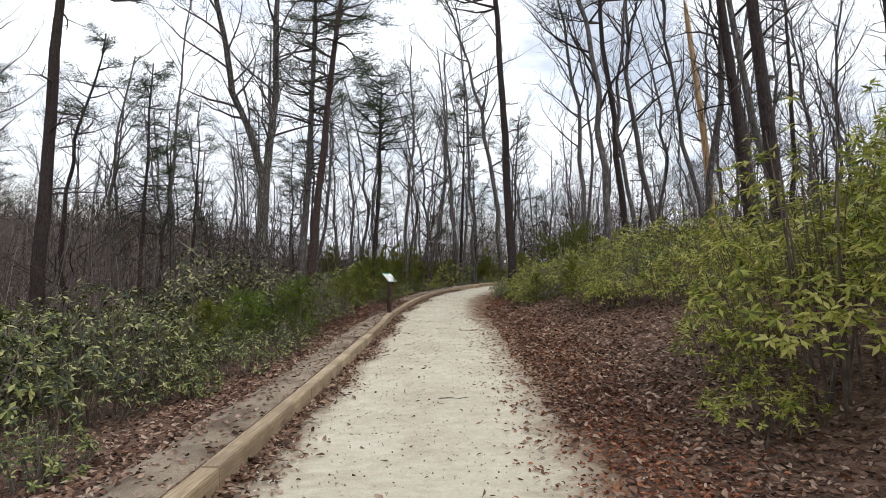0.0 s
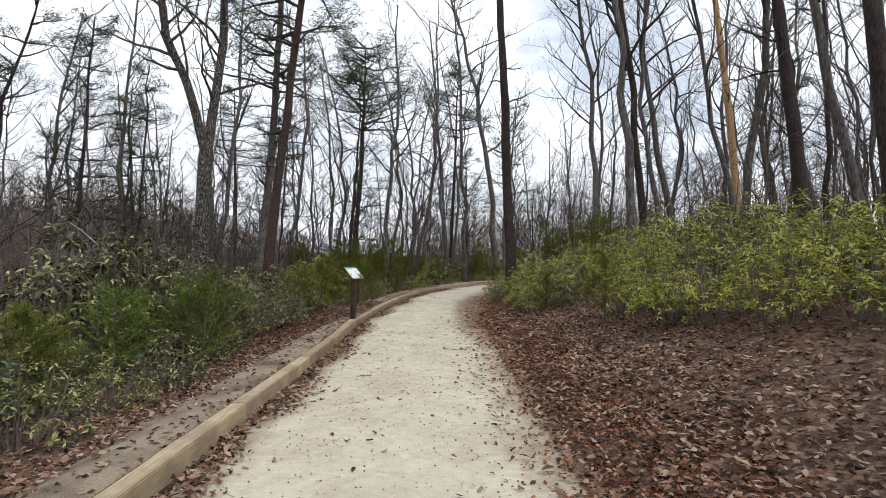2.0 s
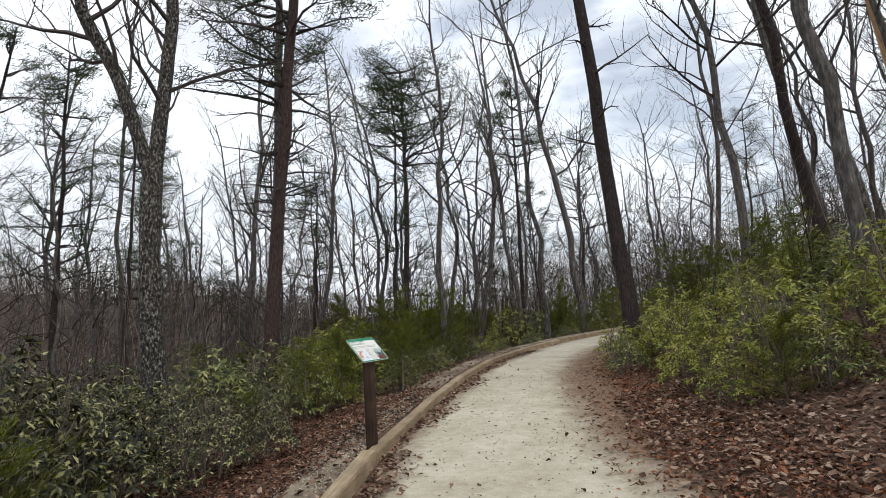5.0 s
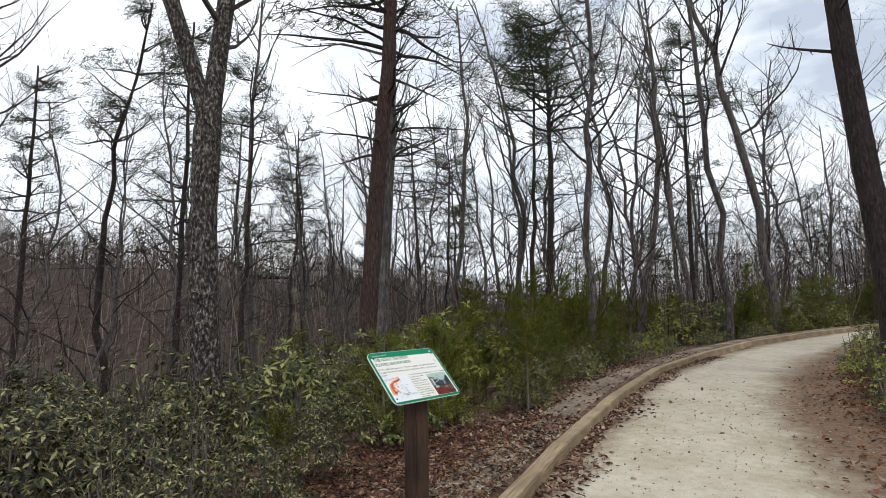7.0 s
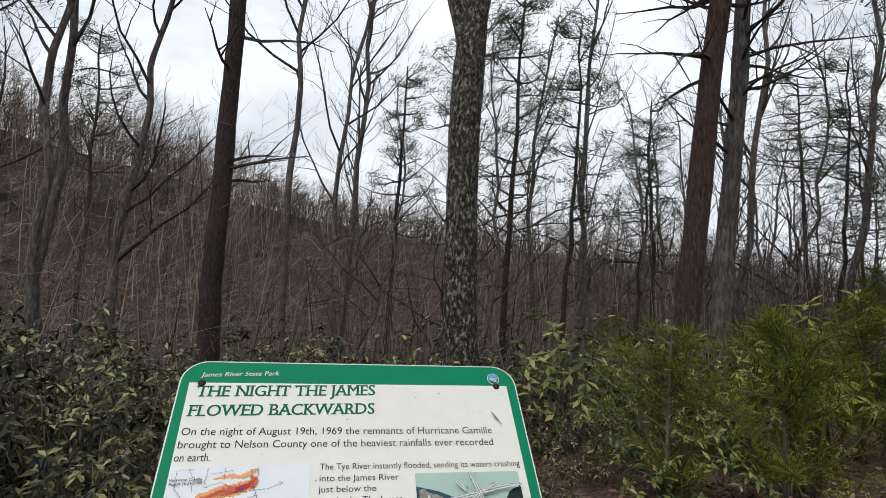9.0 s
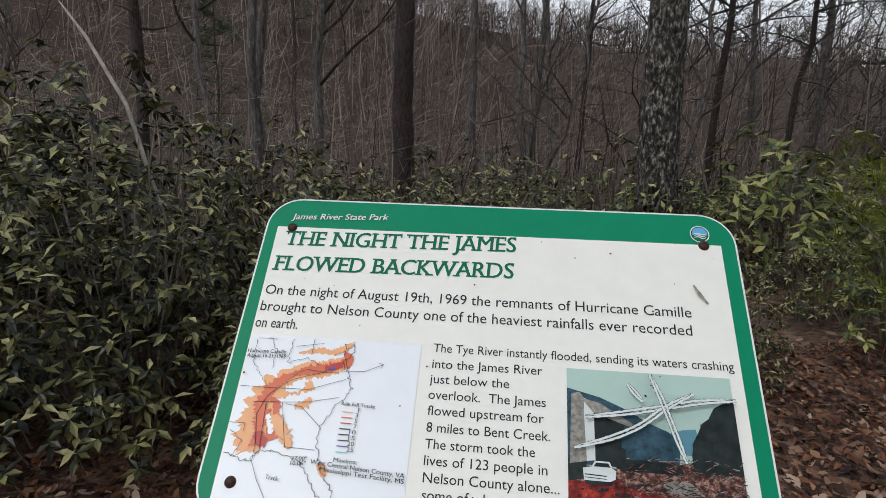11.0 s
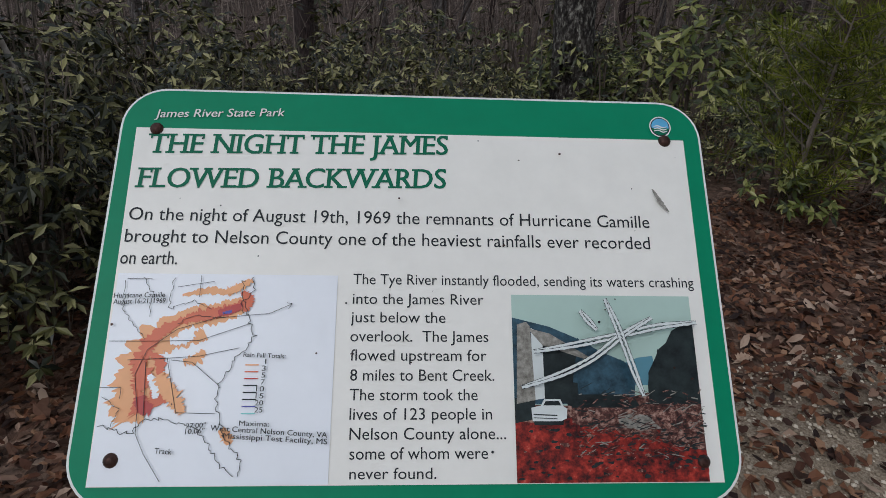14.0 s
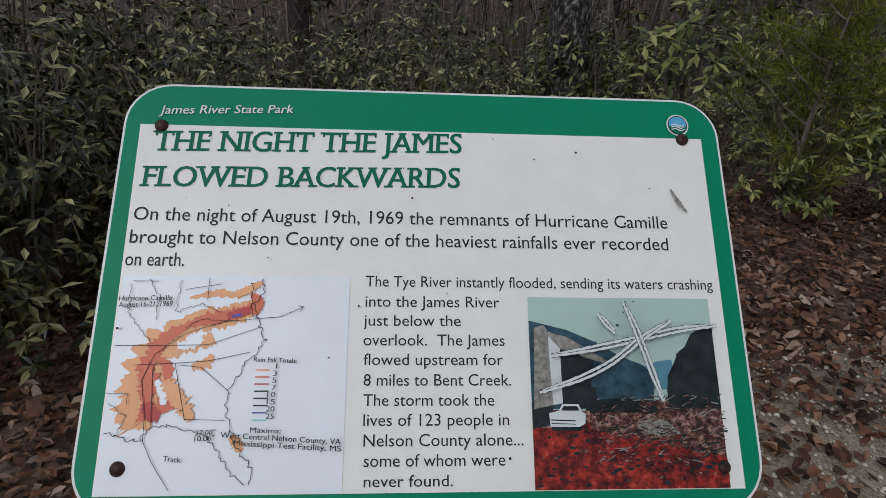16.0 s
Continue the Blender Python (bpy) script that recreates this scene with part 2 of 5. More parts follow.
def path_material():
    m = bpy.data.materials.new("crushed_stone_path")
    m.use_nodes = True
    nt = m.node_tree
    b = nt.nodes["Principled BSDF"]
    b.inputs["Roughness"].default_value = 0.92
    b.inputs["Specular IOR Level"].default_value = 0.2
    tc = nt.nodes.new("ShaderNodeTexCoord")

    def noise_tex(scale, detail=6, vec=None):
        n = nt.nodes.new("ShaderNodeTexNoise")
        n.inputs["Scale"].default_value = scale
        n.inputs["Detail"].default_value = detail
        n.inputs["Roughness"].default_value = 0.7
        nt.links.new(vec or tc.outputs["Object"], n.inputs["Vector"])
        return n.outputs["Fac"]

    def ramp(fac, stops):
        r = nt.nodes.new("ShaderNodeValToRGB")
        els = r.color_ramp.elements
        while len(els) < len(stops):
            els.new(0.5)
        for el, (p, c) in zip(els, stops):
            el.position, el.color = p, (*c, 1)
        nt.links.new(fac, r.inputs["Fac"])
        return r.outputs["Color"]

    def mix(a, bb, fac):
        x = nt.nodes.new("ShaderNodeMix")
        x.data_type = "RGBA"
        nt.links.new(a, x.inputs["A"])
        nt.links.new(bb, x.inputs["B"])
        nt.links.new(fac, x.inputs["Factor"])
        return x.outputs["Result"]

    fine = ramp(noise_tex(70), [(0.28, (0.30, 0.25, 0.18)), (0.5, (0.55, 0.485, 0.375)), (0.72, (0.80, 0.735, 0.61))])
    patch = ramp(noise_tex(9, 8), [(0.36, (0.34, 0.27, 0.18)), (0.5, (0.56, 0.495, 0.385)), (0.64, (0.76, 0.71, 0.60))])
    half = nt.nodes.new("ShaderNodeMix")
    half.data_type = "RGBA"
    half.inputs["Factor"].default_value = 0.42
    nt.links.new(fine, half.inputs["A"])
    nt.links.new(patch, half.inputs["B"])
    fine = half.outputs["Result"]
    broad = ramp(noise_tex(1.1, 5), [(0.35, (0.35, 0.29, 0.185)), (0.62, (0.66, 0.61, 0.48))])
    x0 = nt.nodes.new("ShaderNodeMix")
    x0.data_type = "RGBA"
    x0.inputs["Factor"].default_value = 0.4
    nt.links.new(fine, x0.inputs["A"])
    nt.links.new(broad, x0.inputs["B"])
    # dirt and crumbled leaves gather along both edges
    at = nt.nodes.new("ShaderNodeAttribute")
    at.attribute_name = "edge"
    wob = nt.nodes.new("ShaderNodeMath")
    wob.operation = "MULTIPLY_ADD"
    wob.inputs[1].default_value = 1.1
    nt.links.new(noise_tex(2.6, 7), wob.inputs[0])
    nt.links.new(at.outputs["Fac"], wob.inputs[2])
    mr = nt.nodes.new("ShaderNodeMapRange")
    mr.inputs["From Min"].default_value = 0.95
    mr.inputs["From Max"].default_value = 1.5
    nt.links.new(wob.outputs[0], mr.inputs["Value"])
    dirt = ramp(noise_tex(26), [(0.3, (0.12, 0.074, 0.047)), (0.55, (0.235, 0.155, 0.102)), (0.75, (0.37, 0.27, 0.19))])
    nt.links.new(mix(x0.outputs["Result"], dirt, mr.outputs["Result"]), b.inputs["Base Color"])
    bu = nt.nodes.new("ShaderNodeBump")
    bu.inputs["Strength"].default_value = 0.5
    bu.inputs["Distance"].default_value = 0.008
    nt.links.new(noise_tex(110, 4), bu.inputs["Height"])
    nt.links.new(bu.outputs["Normal"], b.inputs["Normal"])
    return m


M_path = path_material()


# ---- building helpers ----
def mesh_object(name, verts, faces, material, parent=None, label="", smooth=False):
    me = bpy.data.meshes.new(name)
    me.from_pydata([tuple(v) for v in verts], [], faces)
    if smooth:
        me.polygons.foreach_set("use_smooth", [True] * len(me.polygons))
    me.update()
    if material:
        me.materials.append(material)
    ob = new(name, me)
    if parent:
        ob.parent = parent
    if label:
        ob["label"] = label
    return ob


def part(name, bm, material, parent, label=""):
    me = bpy.data.meshes.new(name)
    bm.to_mesh(me)
    bm.free()
    me.materials.append(material)
    ob = new(name, me)
    ob.parent = parent
    if label:
        ob["label"] = label
    return ob


class Geo:
    """Collects vertices and faces of one mesh."""

    def __init__(self):
        self.v, self.f = [], []

    def tube(self, pts, rad, sides, cap=True):
        n0 = len(self.v)
        pts = [Vector(p) for p in pts]
        side = None
        for i, p in enumerate(pts):
            d = (pts[min(i + 1, len(pts) - 1)] - pts[max(i - 1, 0)]).normalized()
            if side is None:
                side = d.cross(Vector((0.31, 0.95, 0.1))).normalized()
            side = (side - d * side.dot(d)).normalized()
            up = d.cross(side)
            for k in range(sides):
                a = 2 * math.pi * k / sides
                self.v.append(p + (side * math.cos(a) + up * math.sin(a)) * rad[i])
        for i in range(len(pts) - 1):
            for k in range(sides):
                a, b = n0 + i * sides + k, n0 + i * sides + (k + 1) % sides
                self.f.append((a, b, b + sides, a + sides))
        if cap:
            self.f.append(tuple(n0 + (len(pts) - 1) * sides + k for k in range(sides)))

    def sliver(self, a, b, w):
        """One thin triangle from a to b."""
        a, b = Vector(a), Vector(b)
        s = (b - a).cross(Vector((0.3, 0.5, 0.8))).normalized() * w
        n = len(self.v)
        self.v += [a - s, a + s, b]
        self.f.append((n, n + 1, n + 2))

    def leaf(self, base, along, normal, length, width, fold=0.25, curl=0.15):
        """Pointed leaf of four triangles, folded along its rib."""
        along = along.normalized()
        s = along.cross(normal)
        if s.length < 1e-4:
            s = along.orthogonal()
        s.normalize()
        nn = s.cross(along)
        n = len(self.v)
        mid = base + along * length * 0.5 - nn * curl * length * 0.3
        self.v += [base, mid + s * width * 0.5 + nn * fold * width, base + along * length - nn * curl * length, mid - s * width * 0.5 + nn * fold * width, mid]
        self.f += [(n, n + 4, n + 1), (n + 4, n + 2, n + 1), (n, n + 3, n + 4), (n + 4, n + 3, n + 2)]

    def dry_leaf(self, base, along, normal, length, width, fold, curl, waist):
        """Dead leaf of six triangles, broad towards one end, folded and curled."""
        along = along.normalized()
        s = along.cross(normal)
        if s.length < 1e-4:
            s = along.orthogonal()
        s.normalize()
        nn = s.cross(along)
        n = len(self.v)
        low = base + along * length * waist
        high = base + along * length * 0.76 - nn * curl * length * 0.5
        self.v += [base, low + s * width * 0.5 + nn * fold * width, high + s * width * 0.34 + nn * fold * width * 0.4, base + along * length - nn * curl * length,
                   high - s * width * 0.42 + nn * fold * width * 0.6, low - s * width * 0.38 + nn * fold * width, base + along * length * 0.5 - nn * curl * length * 0.2]
        self.f += [(n + 6, n + k, n + (k + 1) % 6) for k in range(6)]

    def small_leaf(self, base, along, normal, length, width, fold=0.25):
        """Pointed leaf of two triangles, folded along its rib."""
        along = along.normalized()
        s = along.cross(normal)
        if s.length < 1e-4:
            s = along.orthogonal()
        s.normalize()
        nn = s.cross(along)
        n = len(self.v)
        mid = base + along * length * 0.5 + nn * fold * width
        self.v += [base, mid + s * width * 0.5, base + along * length, mid - s * width * 0.5]
        self.f += [(n, n + 2, n + 1), (n, n + 3, n + 2)]

    def make(self, name, material, parent=None, label="", smooth=False):
        return mesh_object(name, self.v, self.f, material, parent, label, smooth)


def lerp_table(table, y):
    if y <= table[0][0]:
        return table[0][1]
    for (y0, a), (y1, b) in zip(table, table[1:]):
        if y <= y1:
            return a + (b - a) * (y - y0) / (y1 - y0)
    return table[-1][1]


# plan: inner face of the timber edging along y, and the height of the path
EDGE = [(-30, 5.2), (-12, 2.90), (-3, 1.80), (-0.7, 1.48), (1.5, 1.18), (5, 0.66), (7.6, 0.27), (11, -0.24), (12.4, -0.57), (14.2, -0.68), (16.2, -0.78), (18.2, -0.86),
        (20.0, -0.82), (22, -0.48), (24, -0.02), (26, 0.62), (28, 1.55), (30, 2.65), (33, 4.6), (36, 6.8), (42, 11.5), (48, 17.0), (54, 23.0), (62, 31.0)]
RISE = [(-30, -0.1), (8, 0.0), (12, 0.04), (15, 0.10), (20, 0.22), (25, 0.36), (32, 0.55), (45, 0.75), (80, 1.0)]
BANK = [(0, 0), (0.5, 0.10), (1.5, 0.32), (2.3, 0.60), (3.5, 1.05), (5, 1.4), (8, 1.9), (15, 2.6), (40, 4.0), (200, 6.0)]
FALL = [(0, 0.10), (0.55, 0.10), (0.9, -0.03), (2, -0.22), (4, -0.42), (8, -1.0), (15, -2.4), (30, -5.0), (45, -6.0), (400, -6.0)]
WIDTH = 2.28


def edge_x(y):
    return lerp_table(EDGE, y)


def gz(x, y):
    """Height of the ground."""
    s = x - edge_x(y)
    z = lerp_table(RISE, y)
    if s < 0:
        z += lerp_table(FALL, -s)
        if s > -0.14:
            z -= 0.10
        far = -s
        if far > 40:
            hill = lerp_table([(-60, 28), (-18, 25), (10, 20), (30, 14.5), (51, 9), (105, 4), (160, 2)], y)
            t = min(1, (far - 40) / 75)
            z += (hill + 6) * t * t * (3 - 2 * t)
    elif s > WIDTH:
        z += lerp_table(BANK, s - WIDTH)
    if s < -0.9 or s > WIDTH + 0.7:
        z += 0.07 * noise.noise(Vector((x * 0.8, y * 0.8, 0))) + 0.3 * noise.noise(Vector((x * 0.12, y * 0.12, 4))) * min(1, abs(s) / 12)
    return z


def at_ground(x, y, dz=0.0):
    return Vector((x, y, gz(x, y) + dz))


# ---- ground ----
def axis_lines(lo, hi, near_lo, near_hi, step):
    pts = list(np.arange(near_lo, near_hi + 1e-6, step))
    a, d = near_lo, step
    while a > lo:
        d *= 1.25
        a -= d
        pts.append(a)
    a, d = near_hi, step
    while a < hi:
        d *= 1.25
        a += d
        pts.append(a)
    return sorted(pts)


SHIFTS = axis_lines(-600, 600, -7, 9, 0.22)
YS = axis_lines(-500, 700, -5, 34, 0.4)
verts, faces = [], []
for y in YS:
    ex = edge_x(y)
    for s in SHIFTS:
        z = gz(ex + s, y)
        if 0.05 < s < WIDTH + 0.5:
            z -= 0.06
        verts.append((ex + s, y, z))
nx = len(SHIFTS)
for j in range(len(YS) - 1):
    for i in range(nx - 1):
        faces.append((j * nx + i, j * nx + i + 1, (j + 1) * nx + i + 1, (j + 1) * nx + i))
ground = mesh_object("ground", verts, faces, M_ground, smooth=True)
# far faces take the floor colour that is darkened for woodland shade
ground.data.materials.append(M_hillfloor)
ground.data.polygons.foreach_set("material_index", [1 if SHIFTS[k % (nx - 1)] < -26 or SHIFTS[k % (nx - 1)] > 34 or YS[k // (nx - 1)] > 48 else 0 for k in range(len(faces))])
tagged(ground, "brown woodland floor covered in fallen leaves", "ground", kind="structure")

# path of crushed stone
verts, faces, edge_val = [], [], []
PYS = list(np.arange(-20, 60, 0.25))
LAT = [-0.02, 0.1, 0.2, 0.35, 0.55, 0.8, 1.05, 1.3, 1.55, 1.75, 1.95, 2.12, 2.3, 2.45, 2.6, 2.8]
for y in PYS:
    ex = edge_x(y)
    for s in LAT:
        z = lerp_table(RISE, y) + 0.012 * noise.noise(Vector((s * 2.5, y * 1.3, 7))) + 0.025 * math.sin(math.pi * min(1, s / WIDTH))
        if s > WIDTH - 0.1:
            z = gz(ex + s, y) + (0.012 if s < WIDTH + 0.5 else -0.04)
        verts.append((ex + s, y, z))
        left = max(0, 1 - s / 0.7) * 0.95
        right = max(0, (s - 1.82 + 0.75 * min(1, max(0, (y - 10) / 8))) / 1.0)
        edge_val.append(min(1.3, left + right))
nl = len(LAT)
for j in range(len(PYS) - 1):
    for i in range(nl - 1):
        faces.append((j * nl + i, j * nl + i + 1, (j + 1) * nl + i + 1, (j + 1) * nl + i))
path = mesh_object("path", verts, faces, M_path, smooth=True)
attr = path.data.attributes.new("edge", "FLOAT", "POINT")
attr.data.foreach_set("value", edge_val)
tagged(path, "pale crushed-stone footpath with leaf-strewn edges", "path", kind="structure")

# strip of sandy fill behind the timber
verts, faces = [], []
for y in PYS:
    ex = edge_x(y)
    for k, s in enumerate((-0.13, -0.25, -0.4, -0.55, -0.72, -0.95)):
        wob = 0.10 * noise.noise(Vector((y * 1.3, k * 0.7, 3))) if k > 2 else 0
        verts.append((ex + s + wob, y, gz(ex + s + wob, y) + (0.015 if k < 5 else -0.03)))
for j in range(len(PYS) - 1):
    for i in range(5):
        faces.append((j * 6 + i + 1, j * 6 + i, (j + 1) * 6 + i, (j + 1) * 6 + i + 1))
berm = mesh_object("gravel_strip", verts, faces, M_gravel_berm, smooth=True)
tagged(berm, "strip of sandy gravel fill beside the timber edging", "gravel", kind="structure")


# ---- timber edging ----
def timber(y0, y1):
    a = Vector((edge_x(y0) - 0.07, y0, lerp_table(RISE, y0)))
    b = Vector((edge_x(y1) - 0.07, y1, lerp_table(RISE, y1)))
    n = (b - a).length
    bm = bmesh.new()
    bmesh.ops.create_cube(bm, size=1)
    for v in bm.verts:
        v.co.x *= 0.14
        v.co.y *= n - 0.006
        v.co.z = v.co.z * 0.30 + (0.015 if y0 < 11 else -0.025)
    bmesh.ops.bevel(bm, geom=bm.edges[:], offset=0.009, segments=2, affect="EDGES")
    bmesh.ops.subdivide_edges(bm, edges=[e for e in bm.edges if e.calc_length() > 0.5], cuts=14)
    for v in bm.verts:
        v.co.x += 0.006 * noise.noise(Vector((v.co.x * 9, v.co.y * 2 + y0, v.co.z * 9)))
        v.co.z += 0.006 * noise.noise(Vector((v.co.x * 9, v.co.y * 2 + y0, v.co.z * 9 + 5)))
    me = bpy.data.meshes.new("edging_timber")
    bm.to_mesh(me)
    bm.free()
    me.materials.append(M_timber)
    ob = new("edging_timber", me)
    d = (b - a).normalized()
    ob.matrix_world = Matrix.Translation((a + b) / 2) @ d.to_track_quat("Y", "Z").to_matrix().to_4x4()
    return tagged(ob, "tan weathered square timber edging the footpath", "timber edging", "timbers along the path")


cuts = [-12.0, -9.55, -7.1, -4.65, -2.2, 0.25, 2.7, 5.1, 7.5, 9.75, 11.75, 14.9, 17.4, 20.3, 23.0, 25.6, 28.2, 30.8, 33.4, 36.0, 38.5, 41, 43.4, 45.6, 47.7, 50]
for c0, c1 in zip(cuts, cuts[1:]):
    timber(c0, c1)

# ---- sign ----
SIGN_YAW, SIGN_LEAN = 77.10, 42.99
sign = new("interpretive_sign")
tagged(sign, "green and cream interpretive panel tilted on a dark wooden post", "sign")
sx, sy, sign_z = -0.599, 12.107, 1.139
sign.location = (sx, sy, 0)
turn = Matrix.Rotation(radians(SIGN_YAW), 4, "Z")
PANEL = Matrix.Translation((0, 0, sign_z)) @ turn @ Matrix.Rotation(radians(90 - SIGN_LEAN), 4, "X")


def rounded(w0, w1, h0, h1, r, seg=8):
    pts = []
    for cx, cy, a0 in ((w1 - r, h1 - r, 0), (w0 + r, h1 - r, 90), (w0 + r, h0 + r, 180), (w1 - r, h0 + r, 270)):
        for k in range(seg + 1):
            a = radians(a0 + 90 * k / seg)
            pts.append((cx + r * math.cos(a), cy + r * math.sin(a)))
    return pts


def sheet(name, pts, z, material, parent, thick=0.0004, label=""):
    """Flat printed layer or plate with an outline in the panel's own plane, top face at height z."""
    n = len(pts)
    v = [(x, y, z) for x, y in pts] + [(x, y, z - thick) for x, y in pts]
    f = [tuple(range(n)), tuple(range(2 * n - 1, n - 1, -1))]
    f += [(i, i + n, (i + 1) % n + n, (i + 1) % n) for i in range(n)]
    return mesh_object(name, v, f, material, parent, label)


plate = sheet("panel", rounded(-0.2355, 0.2365, -0.155, 0.161, 0.034), 0.0, M_edge, sign, 0.006, "metal panel with white edge")
plate.matrix_local = PANEL
sheet("green_border", rounded(-0.2335, 0.2345, -0.153, 0.159, 0.032), 0.0006, M_green, plate, 0.0006)
sheet("cream_field", [(-0.2195, -0.1405), (0.2212, -0.1405), (0.2212, 0.1255), (-0.2225, 0.1255)], 0.0012, M_cream, plate, 0.0006)


def serif_bars(me, bold):
    """Small bars across the ends of the strokes of a line of letters."""
    uses = collections.Counter()
    for p in me.polygons:
        uses.update(tuple(sorted(k)) for k in p.edge_keys)
    bars = []
    for (i, j), n in uses.items():
        a, c = me.vertices[i].co, me.vertices[j].co
        if n > 1 or abs(a.y - c.y) > 0.006:
            continue
        x0, x1 = min(a.x, c.x), max(a.x, c.x)
        long = x1 - x0
        foot = abs(a.y) < 0.02
        head = a.y > 0.6
        if long < 0.05 or not (foot or head):
            continue
        y0 = a.y if foot else a.y - 0.065
        if long < 0.22:
            bars.append((x0 - 0.085 - bold, x1 + 0.085 + bold, y0, y0 + 0.065))
        else:
            bars.append((x0 - 0.085 - bold, x0 + 0.05, y0, y0 + 0.065))
            if head and long > 0.36:
                bars += [(x0 - bold, x0 + 0.05, a.y - 0.17, a.y), (x1 - 0.05, x1 + bold, a.y - 0.17, a.y)]
    return bars


def lettering(text, u, v, width, cap, material, bold=0.0, shear=0.0, tilt=0.0, z=0.0016, serif=False):
    cu = bpy.data.curves.new("lettering", "FONT")
    cu.body = text
    cu.size = 1
    cu.shear = shear
    cu.resolution_u = 3
    tmp = bpy.data.objects.new("lettering_tmp", cu)
    me = bpy.data.meshes.new_from_object(tmp)
    bars = serif_bars(me, bold) if serif else []
    xs = [p.co.x for p in me.vertices]
    x0, x1 = min(xs), max(xs)
    kx, ky = width / (x1 - x0), cap / 0.70
    for p in me.vertices:
        x, y = (p.co.x - x0) * kx, p.co.y * ky
        p.co = (u + x, v + y + tilt * (x / width - 0.5), z)
    bpy.data.objects.remove(tmp)
    bpy.data.curves.remove(cu)
    if bold:
        # heavier strokes: the same letters laid a hair to the side
        vs = [p.co.copy() for p in me.vertices]
        fs = [tuple(p.vertices) for p in me.polygons]
        nv = len(vs)
        allv = [v + Vector((k * bold * ky, 0, k * 0.00004)) for k in (-1, 0, 1) for v in vs]
        allf = [tuple(i + j * nv for i in f) for j in range(3) for f in fs]
        me = bpy.data.meshes.new("lettering")
        for a0, a1, c0, c1 in bars:
            n = len(allv)
            for px, py in ((a0, c0), (a1, c0), (a1, c1), (a0, c1)):
                x = (px - x0) * kx
                allv.append(Vector((u + x, v + py * ky + tilt * (x / width - 0.5), z + 0.0001)))
            allf.append((n, n + 1, n + 2, n + 3))
        me.from_pydata([tuple(v) for v in allv], [], allf)
    me.materials.append(material)
    me.name = "lettering"
    ob = new("lettering", me)
    ob.parent = plate
    return ob


lettering("James River State Park", -0.2095, 0.1363, 0.1018, 0.0072, M_edge, 0.012, 0.15, 0.004)
lettering("THE NIGHT THE JAMES", -0.2097, 0.1056, 0.2341, 0.0170, M_title, 0.015, 0.05, 0.004, serif=True)
lettering("FLOWED BACKWARDS", -0.2146, 0.0766, 0.2374, 0.0168, M_title, 0.015, 0.05, 0.004, serif=True)
for text, u, v, w in (("On the night of August 19th, 1969 the remnants of Hurricane Camille", -0.2179, 0.0484, 0.4030),
                      ("brought to Nelson County one of the heaviest rainfalls ever recorded", -0.2184, 0.0309, 0.4023),
                      ("on earth.", -0.2193, 0.0140, 0.0413)):
    lettering(text, u, v, w, 0.0103, M_ink)
for text, u, v, w in (("The Tye River instantly flooded, sending its waters crashing", -0.0470, 0.0004, 0.2623), ("into the James River", -0.0468, -0.0145, 0.0979),
                      ("just below the", -0.0476, -0.0283, 0.0700), ("overlook.  The James", -0.0474, -0.0423, 0.1016), ("flowed upstream for", -0.0469, -0.0561, 0.0995),
                      ("8 miles to Bent Creek.", -0.0464, -0.0703, 0.1043), ("The storm took the", -0.0462, -0.0840, 0.0917), ("lives of 123 people in", -0.0457, -0.0973, 0.1014),
                      ("Nelson County alone...", -0.0452, -0.1107, 0.1105), ("some of whom were", -0.0447, -0.1238, 0.0969)):
    lettering(text, u, v, w, 0.0082, M_ink)
lettering("never found.", -0.0442, -0.1366, 0.0600, 0.0075, M_ink)


# post and bolts
def post():
    bm = bmesh.new()
    bmesh.ops.create_cube(bm, size=1)
    for v in bm.verts:
        v.co.x *= 0.092
        v.co.y *= 0.092
        v.co.z = v.co.z * 1.35 + 0.43
    bmesh.ops.bevel(bm, geom=bm.edges[:], offset=0.006, segments=2, affect="EDGES")
    bmesh.ops.subdivide_edges(bm, edges=[e for e in bm.edges if e.calc_length() > 0.5], cuts=10)
    top_n = PANEL.to_3x3() @ Vector((0, 0, 1))
    for v in bm.verts:
        v.co.x += 0.003 * noise.noise(v.co * 9)
        if v.co.z > 0.9:
            # top cut on the slope of the panel
            q = turn @ Vector((v.co.x, v.co.y - 0.0, 0))
            v.co.z = sign_z - (top_n.x * q.x + top_n.y * q.y) / top_n.z - 0.013
    p = part("post", bm, M_post, sign, "dark reddish-brown square wooden post")
    p.matrix_local = turn
    return p


post()
for u, v in ((-0.2066, 0.1245), (0.2050, 0.1245), (-0.2055, -0.1235), (0.2070, -0.1262)):
    bm = bmesh.new()
    bmesh.ops.create_uvsphere(bm, u_segments=14, v_segments=8, radius=0.0052)
    for p in bm.verts:
        p.co.z = max(-0.001, p.co.z * 0.7)
        p.co += Vector((u, v, 0.0012))
    part("bolt", bm, M_bolt, plate, "rusty dark bolt head")

